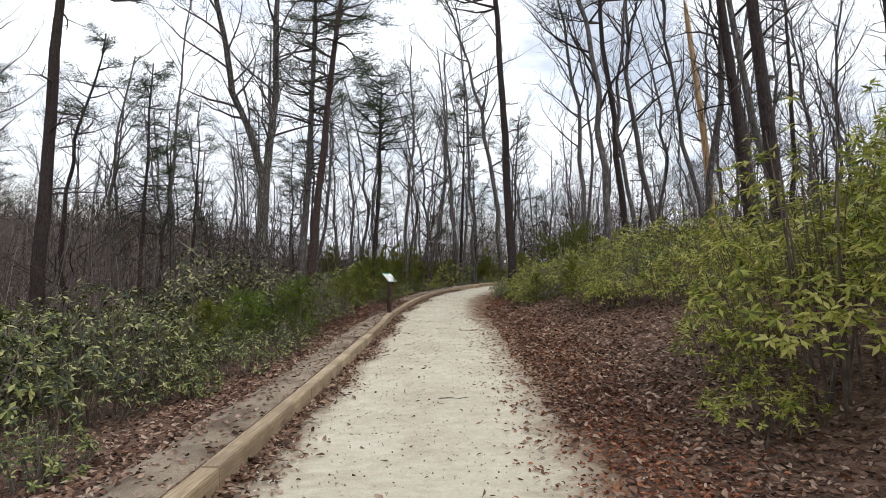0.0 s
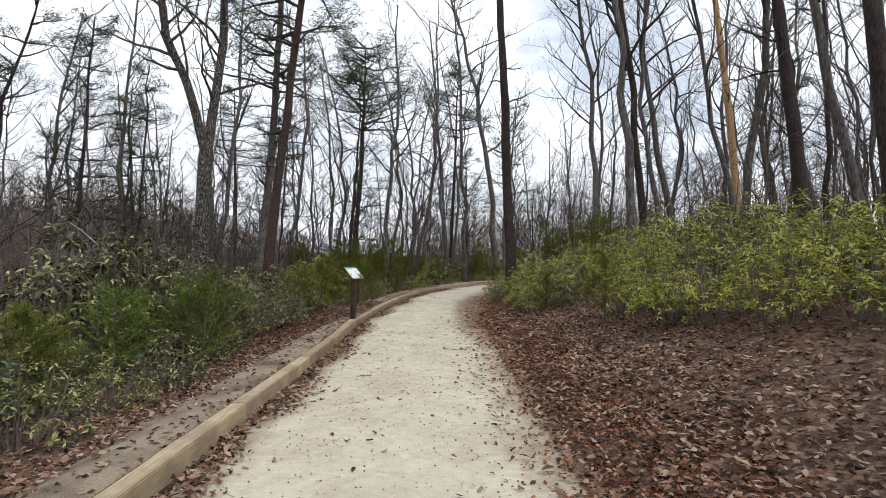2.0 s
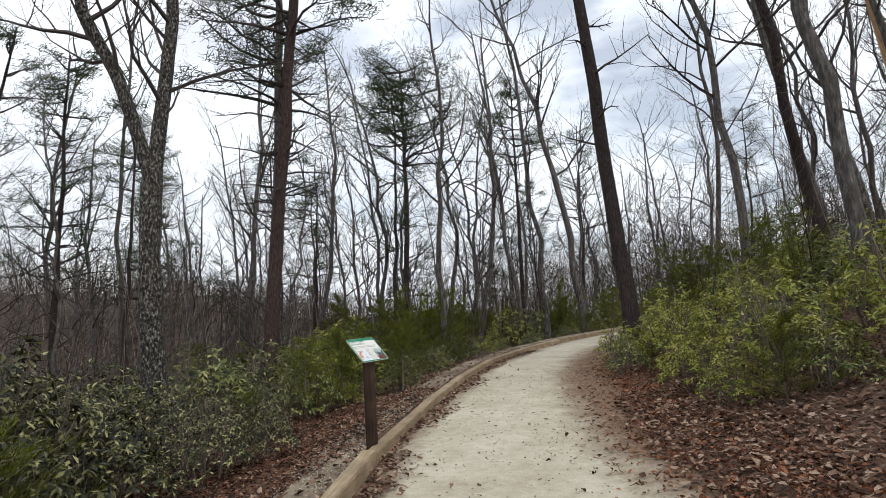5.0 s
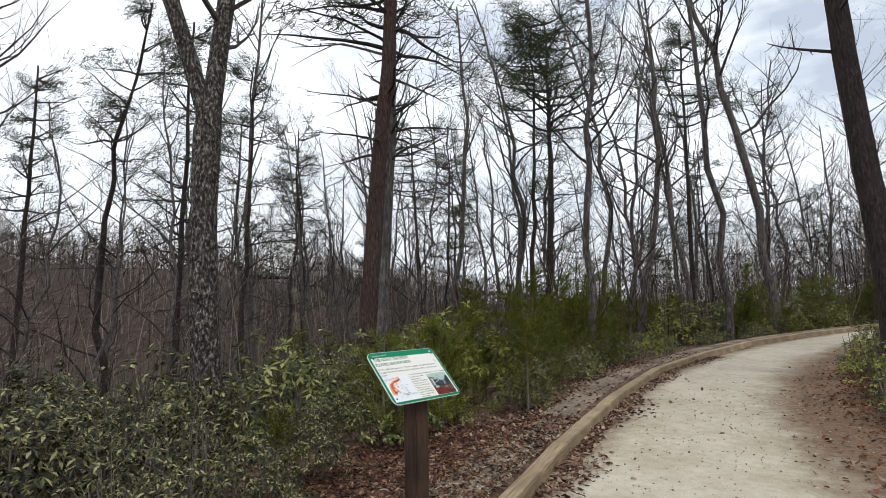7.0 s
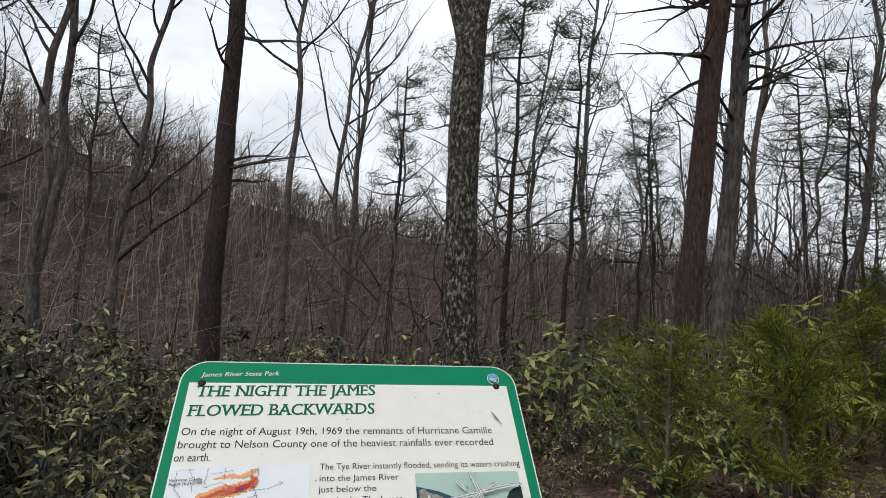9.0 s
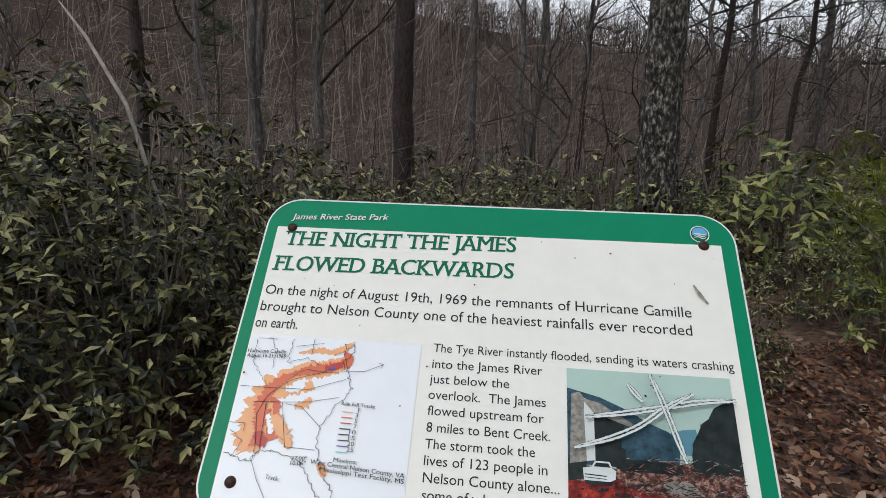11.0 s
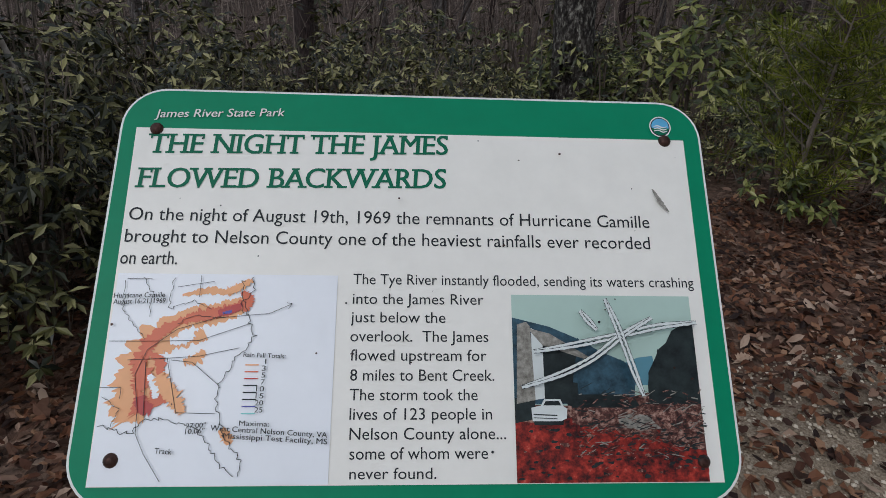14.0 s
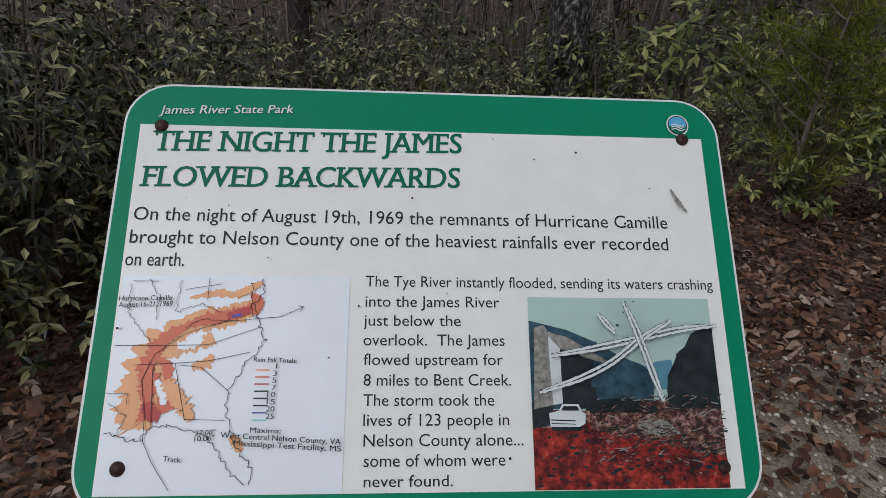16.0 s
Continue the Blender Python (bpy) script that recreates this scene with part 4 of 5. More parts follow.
def rough_trunk(g, pts, rad, sides, rings, amp, seed):
    """Trunk with furrowed bark: the line resampled, its surface pushed in and out."""
    n0 = len(g.v)
    line, rr_ = [], []
    for k in range(rings + 1):
        f = k / rings * (len(pts) - 1)
        i = min(len(pts) - 2, int(f))
        line.append(pts[i].lerp(pts[i + 1], f - i))
        rr_.append(rad[i] + (rad[i + 1] - rad[i]) * (f - i))
    g.tube(line, rr_, sides)
    for k in range(n0, len(g.v)):
        ring, a = (k - n0) // sides, 6.2832 * ((k - n0) % sides) / sides
        d = (g.v[k] - line[ring])
        if d.length > 1e-5:
            furrow = noise.noise(Vector((math.cos(a) * 3.2, math.sin(a) * 3.2, line[ring].z * 1.6 + seed))) + 0.6 * noise.noise(Vector((math.cos(a) * 8, math.sin(a) * 8, line[ring].z * 5 + seed)))
            g.v[k] = g.v[k] + d.normalized() * amp * furrow


def stem_radii(r, segs, top=0.25, flare=1.35):
    return [r * (flare if i == 0 else 1) * (1 - (1 - top) * (i / segs) ** 1.1) for i in range(segs + 1)]


def needles(g, rng, p, d, count, length, width):
    for _ in range(count):
        o = Vector((rng.gauss(0, 1), rng.gauss(0, 1), rng.gauss(0.25, 0.8))).normalized()
        a = p + o * rng.uniform(0, length * 0.5)
        g.sliver(a, a + (o + d * 0.5).normalized() * length * rng.uniform(0.7, 1.2), width)


def tuft(g, rng, p, count, length, width):
    """Flat spray of needles, as on a level pine bough."""
    for _ in range(count):
        a = p + Vector((rng.gauss(0, 0.45), rng.gauss(0, 0.45), rng.gauss(0, 0.12))) * length
        o = Vector((rng.gauss(0, 1), rng.gauss(0, 1), rng.gauss(0.2, 0.3))).normalized()
        g.sliver(a, a + o * length * rng.uniform(0.5, 1.0), width)


def hardwood(seed, height=14.0, r=0.13, lean=(0, 0), curve=(0, 0), start=0.4, limbs=14, level=2, bark=None, spread=0.26, label="", forks=()):
    rng = random.Random(seed)
    tree = new("tree")
    tagged(tree, label or "bare grey hardwood tree in winter", "tree", "bare trees in the woods")
    segs = 12
    pts = stem_points((0, 0, -0.25), lean, height + 0.25, curve, segs, rng, 0.15)
    g = Geo()
    if label:
        rough_trunk(g, pts, stem_radii(r, segs), 14, 44, r * 0.12, seed)
    else:
        g.tube(pts, stem_radii(r, segs), 9 if r > 0.12 else 7)
    g.make("trunk", bark or M_grey, tree, smooth=True)
    c = Geo()
    for k in range(limbs):
        f = start + (1 - start) * (k + rng.random() * 0.8) / limbs
        i = min(segs - 1, int(f * segs))
        q = pts[i].lerp(pts[i + 1], f * segs - i)
        a = rng.uniform(0, 2 * math.pi)
        up = rng.uniform(0.5, 1.3)
        branch(c, rng, q, (math.cos(a), math.sin(a), up), height * spread * rng.uniform(0.6, 1.2) * (1.25 - 0.7 * f), r * 0.42 * (1.2 - 0.7 * f), level, kids=5)
    tagged(c.make("crown", M_twig, tree), kind="stuff")
    return tree


def pine(seed, height=17.0, r=0.16, lean=(0, 0), curve=(0, 0), start=0.55, whorls=13, bark=None, label="", dead=7, reach=0.17, spray=0.36, crook=0.04):
    rng = random.Random(seed)
    tree = new("pine_tree")
    tagged(tree, label or "tall pine with bare lower trunk and sparse needles", "pine tree", "pines in the woods")
    segs = 12
    pts = stem_points((0, 0, -0.25), lean, height + 0.25, curve, segs, rng, crook)
    g = Geo()
    if label:
        rough_trunk(g, pts, stem_radii(r, segs, 0.2), 14, 44, r * 0.12, seed)
    else:
        g.tube(pts, stem_radii(r, segs, 0.2), 9)
    g.make("trunk", bark or M_pine, tree, smooth=True)
    c, nd = Geo(), Geo()

    def spot(f):
        i = min(segs - 1, int(f * segs))
        return pts[i].lerp(pts[i + 1], f * segs - i)

    for k in range(dead):
        f = rng.uniform(0.25, start)
        a = rng.uniform(0, 6.28)
        branch(c, rng, spot(f), (math.cos(a), math.sin(a), rng.uniform(-0.1, 0.4)), rng.uniform(0.6, 2.2), r * 0.2, 1, 0.25, 0.0, 4)
    for k in range(whorls):
        f = start + (1 - start) * (k + rng.random() * 0.5) / whorls
        for j in range(rng.choice((2, 3, 3, 4))):
            a = rng.uniform(0, 6.28)
            ln = height * reach * rng.uniform(0.6, 1.15) * (1.15 - 0.75 * (f - start) / (1 - start))
            tips = []
            branch(c, rng, spot(f), (math.cos(a), math.sin(a), rng.uniform(-0.05, 0.4)), ln, r * 0.3, 2, 0.3, 0.02, 3, tips)
            for p, d in tips:
                tuft(nd, rng, p, 7, spray, 0.014)
    tagged(c.make("limb", M_twig, tree), kind="stuff")
    tagged(nd.make("needles", M_needle, tree), kind="stuff")
    return tree


def place(tree, x, y, rz=0.0, k=1.0):
    tree.matrix_basis = Matrix.Translation(at_ground(x, y)) @ Matrix.Rotation(rz, 4, "Z") @ Matrix.Scale(k, 4)
    return tree


def put_copy(tree, x, y, rz, k):
    src = Matrix.Translation(at_ground(x, y)) @ Matrix.Rotation(rz, 4, "Z") @ Matrix.Scale(k / tree.scale[0], 4)
    return copy_thing(tree, src)


# forked oak behind the sign
def forked_oak():
    rng = random.Random(5)
    tree = new("tree")
    tagged(tree, "grey forked oak with lichen-spotted bark behind the sign", "tree")
    g, c = Geo(), Geo()
    low = [Vector(p) for p in ((0.10, 0.08, -0.5), (0.07, 0.05, 0.5), (0.0, 0.0, 1.7), (-0.03, -0.03, 3.2), (-0.01, -0.01, 4.5), (0.02, 0.02, 5.15))]
    rough_trunk(g, low, [0.27, 0.205, 0.19, 0.175, 0.185, 0.16], 26, 60, 0.018, 3)
    # direction across the view from the path
    ax = Vector((-0.73, -0.68, 0))
    left = [Vector((0, 0, 4.6)), ax * 0.24 + Vector((0, 0, 5.5)), ax * 0.55 + Vector((0, 0, 6.5)), ax * 1.1 + Vector((0, 0, 7.6)), ax * 1.35 + Vector((0, 0, 9.2)), ax * 1.9 + Vector((0, 0, 11.5)), ax * 1.8 + Vector((0, 0, 14))]
    right = [Vector((0, 0, 4.6)), ax * -0.1 + Vector((0, 0, 5.5)), ax * -0.2 + Vector((0, 0, 6.4)), ax * -0.34 + Vector((0, 0, 7.8)), ax * -0.3 + Vector((0, 0, 10.5)), ax * -0.5 + Vector((0, 0, 14.5))]
    rough_trunk(g, left, [0.12, 0.115, 0.11, 0.10, 0.09, 0.07, 0.03], 16, 50, 0.012, 4)
    rough_trunk(g, right, [0.135, 0.13, 0.12, 0.11, 0.09, 0.04], 16, 50, 0.012, 5)
    g.make("trunk", M_oak, tree, smooth=True)
    for line in (left, right):
        for k in range(14):
            f = 0.28 + 0.70 * k / 14
            i = int(f * (len(line) - 1))
            q = line[i].lerp(line[i + 1], f * (len(line) - 1) - i)
            a = rng.uniform(0, 6.28)
            branch(c, rng, q, (math.cos(a), math.sin(a), rng.uniform(0.2, 1.0)), rng.uniform(1.6, 3.4), 0.045, 2, kids=5)
    tagged(c.make("crown", M_twig, tree), kind="stuff")
    return tree


place(forked_oak(), -5.74, 14.86)
place(pine(11, 19, 0.17, (1.5, 0.9), (0, 0), 0.42, 17, reach=0.13, dead=20, bark=M_redbark, label="leaning pine with reddish bark in the woods"), -5.42, 17.78)
place(pine(12, 18, 0.18, (0.5, 0.3), (0.1, 0.1), 0.44, 15, reach=0.15, dead=18, bark=M_grey, label="straight grey pine beside the reddish pine"), -6.75, 20.2)
place(pine(13, 19, 0.18, (-1.5, 0.5), (0.1, 0), 0.6, bark=M_pine, label="tall dark pine at the turn of the path"), 2.5, 19.4)
place(pine(14, 20, 0.23, (1.0, 0.2), (0, 0), 0.6, label="tall dark pine with bare lower trunk"), -12.4, 12.6)
place(pine(15, 20, 0.21, (-2.4, 0.3), (0, 0), 0.62, label="tall pine standing on the bank"), 10.9, 18.3)
place(pine(16, 19, 0.155, (-2.0, 0.3), (0, 0), 0.62, label="tall pine standing high on the bank"), 8.8, 10.3)
place(hardwood(17, 15, 0.13, (-2.6, 0.6), (0.9, 0), 0.35, 13, label="dark bent hardwood on the bank"), 5.6, 16.5)
place(pine(18, 15, 0.18, (0.4, 0.3), (0.2, 0), 0.66, 14, label="pine with broad flat green crown", reach=0.26, spray=0.5), -7.2, 32.5)
place(pine(19, 15.5, 0.14, (1.6, 0.4), (-0.7, -0.2), 0.62, 9, label="thin crooked pine with sparse flat top", reach=0.15, crook=0.22), -19.2, 21.3)
place(pine(37, 13, 0.12, (0.4, 0.2), (0, 0), 0.4, 13, label="slim pine with level layered boughs", reach=0.16), -15.2, 21.1)
place(pine(38, 17, 0.16, (-1.2, 0.3), (0, 0), 0.42, 13, label="wide-branched pine in the bare woods", reach=0.19, crook=0.15), -23.0, 35.5)
place(pine(39, 15, 0.14, (1.0, 0.3), (0, 0), 0.42, 12, label="wide-branched pine in the bare woods", reach=0.19, crook=0.15), -24.2, 34.8)
place(hardwood(20, 20, 0.18, (-4.2, 1.2), (0.9, 0), 0.4, 13, label="arching grey tree near the turn of the path"), 1.1, 34.2)
place(hardwood(22, 22, 0.17, (-0.6, 0.3), (0.3, -0.4), 0.55, 13, label="dark hardwood with wide curling limbs", spread=0.30), -22.3, 16.0)
place(hardwood(23, 22, 0.19, (1.0, 0.6), (-0.3, 0.3), 0.58, 12, label="leaning hardwood with forked top"), -25.6, 18.8)
place(pine(24, 14.5, 0.14, (0.6, 0.2), (0, 0), 0.5, 13, label="young pine with layered green boughs", reach=0.13), -23.6, 20.4)
place(hardwood(25, 12, 0.10, (0.3, 0.2), (0.2, 0), 0.4, 12, label="slim forked tree beside the path"), -3.0, 23.5)
place(pine(26, 15, 0.13, (0.2, 0), (0, 0), 0.68, 9, label="distant pine with small green crown", reach=0.14), -2.1, 37.5)
place(hardwood(35, 18, 0.11, (0.4, 0.4), (-0.5, -0.3), 0.5, 11, label="slim winding tree beyond the oak"), -15.7, 24.8)
place(pine(36, 20, 0.19, (-1.2, 0.4), (0, 0), 0.68, 11, label="pine leaning among bare trees"), -20.7, 45)

place(pine(31, 15, 0.14, (0.2, 0.3), (0, 0), 0.55, 9, label="dark pine on the slope below the path"), -13.1, 7.2)
place(hardwood(32, 14, 0.12, (-0.3, 0.3), (0.2, 0), 0.5, 10, label="straight dark tree on the slope"), -13.8, 9.3)
place(hardwood(33, 15, 0.13, (0.5, 0.5), (0, 0.1), 0.55, 10, label="slightly leaning dark tree on the slope"), -14.6, 9.2)
place(hardwood(34, 13, 0.12, (0.8, 1.2), (0, -0.2), 0.3, 11, label="dark forked tree on the slope"), -15.0, 10.6)
stick = new("leaning_branch")
tagged(stick, "pale bare branch leaning out of the bushes", "branch")
g = Geo()
g.tube([(-3.75, 11.0, -0.5), (-4.25, 10.6, 0.4), (-4.72, 10.22, 1.3), (-5.1, 9.83, 1.80), (-5.36, 9.55, 2.08)], [0.018, 0.018, 0.016, 0.013, 0.005], 7)
g.make("stem", M_paledead, stick, smooth=True)

# broken trunk of bare wood
snag = new("dead_tree")
tagged(snag, "broken dead trunk with bare orange wood", "dead tree")
g = Geo()
g.tube([(0, 0, -0.3), (-0.25, 0.05, 3), (-0.55, 0.1, 6), (-0.95, 0.1, 9), (-1.35, 0.15, 12), (-1.5, 0.1, 13)], [0.20, 0.17, 0.16, 0.14, 0.12, 0.03], 9)
g.make("trunk", M_snag, snag, smooth=True)
g = Geo()
for k in range(6):
    branch(g, random.Random(k), (-0.40 - k * 0.13, 0.1, 4.5 + k), (math.cos(k * 2.2), math.sin(k * 2.2), 0.4), 0.9, 0.05, 1, kids=3)
tagged(g.make("broken_limb", M_twig, snag), kind="stuff")
snag.location = at_ground(12.2, 27.4)

# woodland of repeated trees
rng = random.Random(77)
bases = [hardwood(100 + i, h, r, (rng.uniform(-1.8, 1.8), rng.uniform(-1.8, 1.8)), (rng.uniform(-1.5, 1.5), rng.uniform(-1.5, 1.5)), st, n, 2, spread=sp)
         for i, (h, r, st, n, sp) in enumerate(((15, 0.12, 0.3, 15, 0.27), (13, 0.09, 0.22, 15, 0.30), (17, 0.14, 0.35, 15, 0.27), (11, 0.07, 0.15, 14, 0.33), (16, 0.11, 0.4, 14, 0.26)))]
pbases = [pine(200 + i, h, r, (rng.uniform(-0.6, 0.6), rng.uniform(-0.6, 0.6)), (0, 0), st, n, reach=rc, crook=0.12) for i, (h, r, st, n, rc) in enumerate(((17, 0.14, 0.55, 10, 0.15), (12, 0.10, 0.40, 10, 0.18)))]
TAKEN = [(-5.74, 14.86), (-5.4, 17.8), (-6.75, 20.2), (2.5, 19.4), (5.6, 16.5), (-12.4, 12.6), (-7.2, 32.5), (-15.7, 24.8), (-19.2, 21.3), (1.1, 34.2)]
spots = []


def free_spot(x, y, gap):
    if any((x - a) ** 2 + (y - b) ** 2 < gap * gap for a, b in spots + TAKEN):
        return False
    s = x - edge_x(y)
    if -2.2 < s < WIDTH + (4.0 if y < 18 else 1.6):
        return False
    if s < 0 and -8 < s and y < 14:
        return False
    # open view behind the sign towards the hillside
    if s < 0 and (x - 0.0) ** 2 + (y - 12.0) ** 2 < 13 ** 2:
        return False
    if s < 0 and y < 13 and x > -24:
        return rng.random() < 0.25
    if x < -3 and y < 12 - 1.1 * x and y < 32:
        return rng.random() < 0.28
    return True


first = {}
count = 0
tries = 0
while count < 185 and tries < 9000:
    tries += 1
    x, y = rng.uniform(-34, 30), rng.uniform(17, 60) if rng.random() < 0.68 else rng.uniform(-14, 40)
    if y < 2 and rng.random() < 0.6:
        continue
    if not free_spot(x, y, 2.0):
        continue
    spots.append((x, y))
    src = rng.choice(bases) if rng.random() < 0.84 else rng.choice(pbases)
    k = rng.uniform(0.75, 1.15)
    if src.name not in first:
        first[src.name] = True
        made = place(src, x, y, rng.uniform(0, 6.28), k)
    else:
        made = put_copy(src, x, y, rng.uniform(0, 6.28), k)
    if x > edge_x(y) + WIDTH + 3:
        # trees on the bank lean down the slope
        at = made.matrix_basis.translation.copy()
        made.matrix_basis = Matrix.Translation(at) @ Matrix.Rotation(-0.075, 4, "Y") @ Matrix.Translation(-at) @ made.matrix_basis
    count += 1
for b in bases + pbases:
    if b.name not in first:
        place(b, rng.uniform(-30, -22), rng.uniform(25, 45))


# ---- distant woods ----
def far_tree(g, rng, p, h, r, twigs, spread=1.0, fine=0.02, sway=0.12):
    top = p + Vector((rng.gauss(0, sway) * h, rng.gauss(0, sway) * h, h))
    bow = Vector((rng.gauss(0, sway * 0.5) * h, rng.gauss(0, sway * 0.5) * h, 0))
    line = [p - Vector((0, 0, 0.5)), p.lerp(top, 0.35) + bow, p.lerp(top, 0.7) + bow * 0.6, top]
    g.tube(line, [r, r * 0.75, r * 0.4, r * 0.1], 3, cap=False)
    for _ in range(twigs):
        f = 1 - rng.random() ** 1.5 * 0.85
        k = min(2, int(f * 3))
        a = line[k].lerp(line[k + 1], f * 3 - k)
        d = Vector((rng.gauss(0, 1), rng.gauss(0, 1), rng.uniform(-0.2, 1.2))).normalized()
        ln = h * rng.uniform(0.10, 0.32) * (1.25 - 0.6 * f) * spread
        w = fine * rng.uniform(0.6, 1.4)
        g.sliver(a, a + d * ln, w)
        for q in range(2):
            b = a + d * ln * rng.uniform(0.2, 0.8)
            e = (d + Vector((rng.gauss(0, 0.7), rng.gauss(0, 0.7), rng.gauss(0.3, 0.5)))).normalized()
            g.sliver(b, b + e * ln * rng.uniform(0.35, 0.7), w * 0.6)


rng = random.Random(3)
g = Geo()
for _ in range(6000):
    if rng.random() < 0.70:
        x, y = -(rng.uniform(32, 90) if rng.random() < 0.45 else rng.uniform(86, 150)), rng.uniform(-60, 150)
    else:
        a, d = rng.uniform(-0.55, 0.75), rng.uniform(44, 130)
        x, y = -math.sin(a) * d, 8 + math.cos(a) * d
    if abs(x - edge_x(y)) < 3:
        continue
    tall = rng.uniform(3.5, 7.5) if x < -14 and y > 24 else rng.uniform(4, 10) if -58 < x < -30 else rng.uniform(7, 13)
    far_tree(g, rng, at_ground(x, y), tall, rng.uniform(0.03, 0.085), 20, 1.35, 0.024 if x > -60 else 0.038, 0.09)
# low brush along the crest
for _ in range(2700):
    x, y = -rng.uniform(90, 130), rng.uniform(-50, 160)
    far_tree(g, rng, at_ground(x, y), rng.uniform(2.5, 6), rng.uniform(0.02, 0.04), 18, 2.1, 0.045, 0.1)
far = g.make("distant_woods", M_farwood)
tagged(far, "dense bare brown winter woods on the far hillside", "woods", kind="stuff")

# saplings and thin stems under the trees
g = Geo()
for _ in range(3000):
    x, y = rng.uniform(-34, 26), rng.uniform(-4, 58)
    s = x - edge_x(y)
    if -2.4 < s < WIDTH + 2.5 or (s > 0 and y < 17):
        continue
    if s < 0 and (x * x + (y - 12.0) ** 2 < 110 or (s > -7 and y < 15)) and rng.random() < 0.955:
        continue
    far_tree(g, rng, at_ground(x, y), rng.uniform(1.2, 6.0), rng.uniform(0.007, 0.020), 15, 1.5, 0.0055)
sap = g.make("saplings", M_farwood)
tagged(sap, "thin bare saplings and brush beneath the trees", "saplings", kind="stuff")


# ---- bushes ----
def laurel(seed, height=1.1, width=1.2, whorls=150, leaf=0.095, material=None, label="", low=0.42):
    rng = random.Random(seed)
    ob = new("laurel_bush")
    tagged(ob, label or "evergreen laurel bush with glossy green leaves", "bush", "laurel bushes")
    st, lv = Geo(), Geo()
    for _ in range(15):
        a, q = rng.uniform(0, 6.28), rng.random()
        base = Vector((math.cos(a) * width * 0.22 * q, math.sin(a) * width * 0.22 * q, -0.1))
        tip = Vector((math.cos(a) * width * 0.45 * q, math.sin(a) * width * 0.45 * q, height * rng.uniform(0.6, 0.95)))
        pts = [base, base.lerp(tip, 0.5) + Vector((rng.uniform(-0.1, 0.1), rng.uniform(-0.1, 0.1), 0)), tip]
        st.tube(pts, [0.014, 0.010, 0.004], 4, cap=False)
    for _ in range(whorls):
        a = rng.uniform(0, 6.28)
        q = math.sqrt(rng.random())
        shell = math.sqrt(max(0.05, 1 - q * q))
        z = height * (0.15 + 0.85 * shell * rng.uniform(low, 1.0)) * (0.9 + 0.25 * math.sin(a * 3 + seed))
        p = Vector((math.cos(a) * width * 0.55 * q, math.sin(a) * width * 0.55 * q, z))
        ax = Vector((math.cos(a) * q * 0.6 + rng.gauss(0, 0.25), math.sin(a) * q * 0.6 + rng.gauss(0, 0.25), 1)).normalized()
        st.sliver(p - ax * 0.25, p, 0.005)
        n = rng.randint(5, 8)
        for k in range(n):
            b = 6.283 * k / n + rng.uniform(-0.3, 0.3)
            side = (ax.orthogonal().normalized()).copy()
            side.rotate(Matrix.Rotation(b, 3, ax))
            droop = rng.uniform(-0.8, 0.4)
            (lv.small_leaf if leaf < 0.09 else lv.leaf)(p - ax * rng.uniform(0, 0.05), side + ax * droop, ax, leaf * rng.uniform(0.75, 1.3), leaf * 0.40, 0.2)
    tagged(st.make("stem", M_stem, ob), kind="stuff")
    m = lv.make("leaves", material or M_laurel, ob)
    m["kind"] = "stuff"
    return ob


def young_pine(seed, height=1.5, width=1.2, label="", material=None):
    rng = random.Random(seed)
    ob = new("young_pine")
    tagged(ob, label or "soft yellow-green young pine with fine needles", "young pine", "young pines in the undergrowth")
    st, nd = Geo(), Geo()
    st.tube([(0, 0, -0.1), (0.02, 0, height * 0.5), (0, 0.02, height)], [0.022, 0.014, 0.004], 5)
    for k in range(38):
        f = 0.08 + 0.9 * k / 38
        a = rng.uniform(0, 6.28)
        ln = width * 0.55 * (1.05 - f * 0.8) * rng.uniform(0.7, 1.15)
        p = Vector((0, 0, height * f))
        d = Vector((math.cos(a), math.sin(a), rng.uniform(0.05, 0.6)))
        pts = wander(rng, p, d, ln, 4, 0.15, 0.06)
        st.tube(pts, [0.007, 0.006, 0.005, 0.004, 0.003], 3, cap=False)
        for i in range(1, 5):
            dd = (pts[i] - pts[i - 1]).normalized()
            for j in range(2):
                needles(nd, rng, pts[i - 1].lerp(pts[i], rng.random()), dd, 12, 0.12, 0.0038)
    tagged(st.make("stem", M_stem, ob), kind="stuff")
    m = nd.make("needles", material or M_young, ob)
    m["kind"] = "stuff"
    return ob


rng = random.Random(9)
lush = [laurel(300 + i, 1.1, 1.35, 165, 0.088, M_yellow, "bright yellow-green laurel bush on the bank") for i in range(3)]
dark = [laurel(320 + i, 1.0, 1.3, 175, 0.080, M_laurel_dk, "dark green laurel bush in the undergrowth") for i in range(3)]
mid = [laurel(340 + i, 0.95, 1.25, 175, 0.082, M_laurel, "evergreen laurel bush with glossy mid-green leaves") for i in range(3)]
done = set()


def bush(src, x, y, k, rz=None):
    rz = rng.uniform(0, 6.28) if rz is None else rz
    if src.name in done:
        return put_copy(src, x, y, rz, k)
    done.add(src.name)
    return place(src, x, y, rz, k)


# big bush where the walk starts
big = [laurel(360 + i, 2.3, 2.3, 780, 0.088, M_yellow, "tall rhododendron bush with yellow-green leaves on the bank") for i in range(2)]
for x, y, k in ((5.85, 1.5, 0.95), (7.1, 2.2, 1.05), (6.6, 0.2, 1.0), (8.1, 3.4, 1.0)):
    bush(big[int(x * 10) % 2], x, y, k)
for x, y, k in ((5.3, 2.6, 0.75), (5.1, 1.2, 0.6), (5.6, 3.6, 0.7)):
    bush(rng.choice(lush), x, y, k)
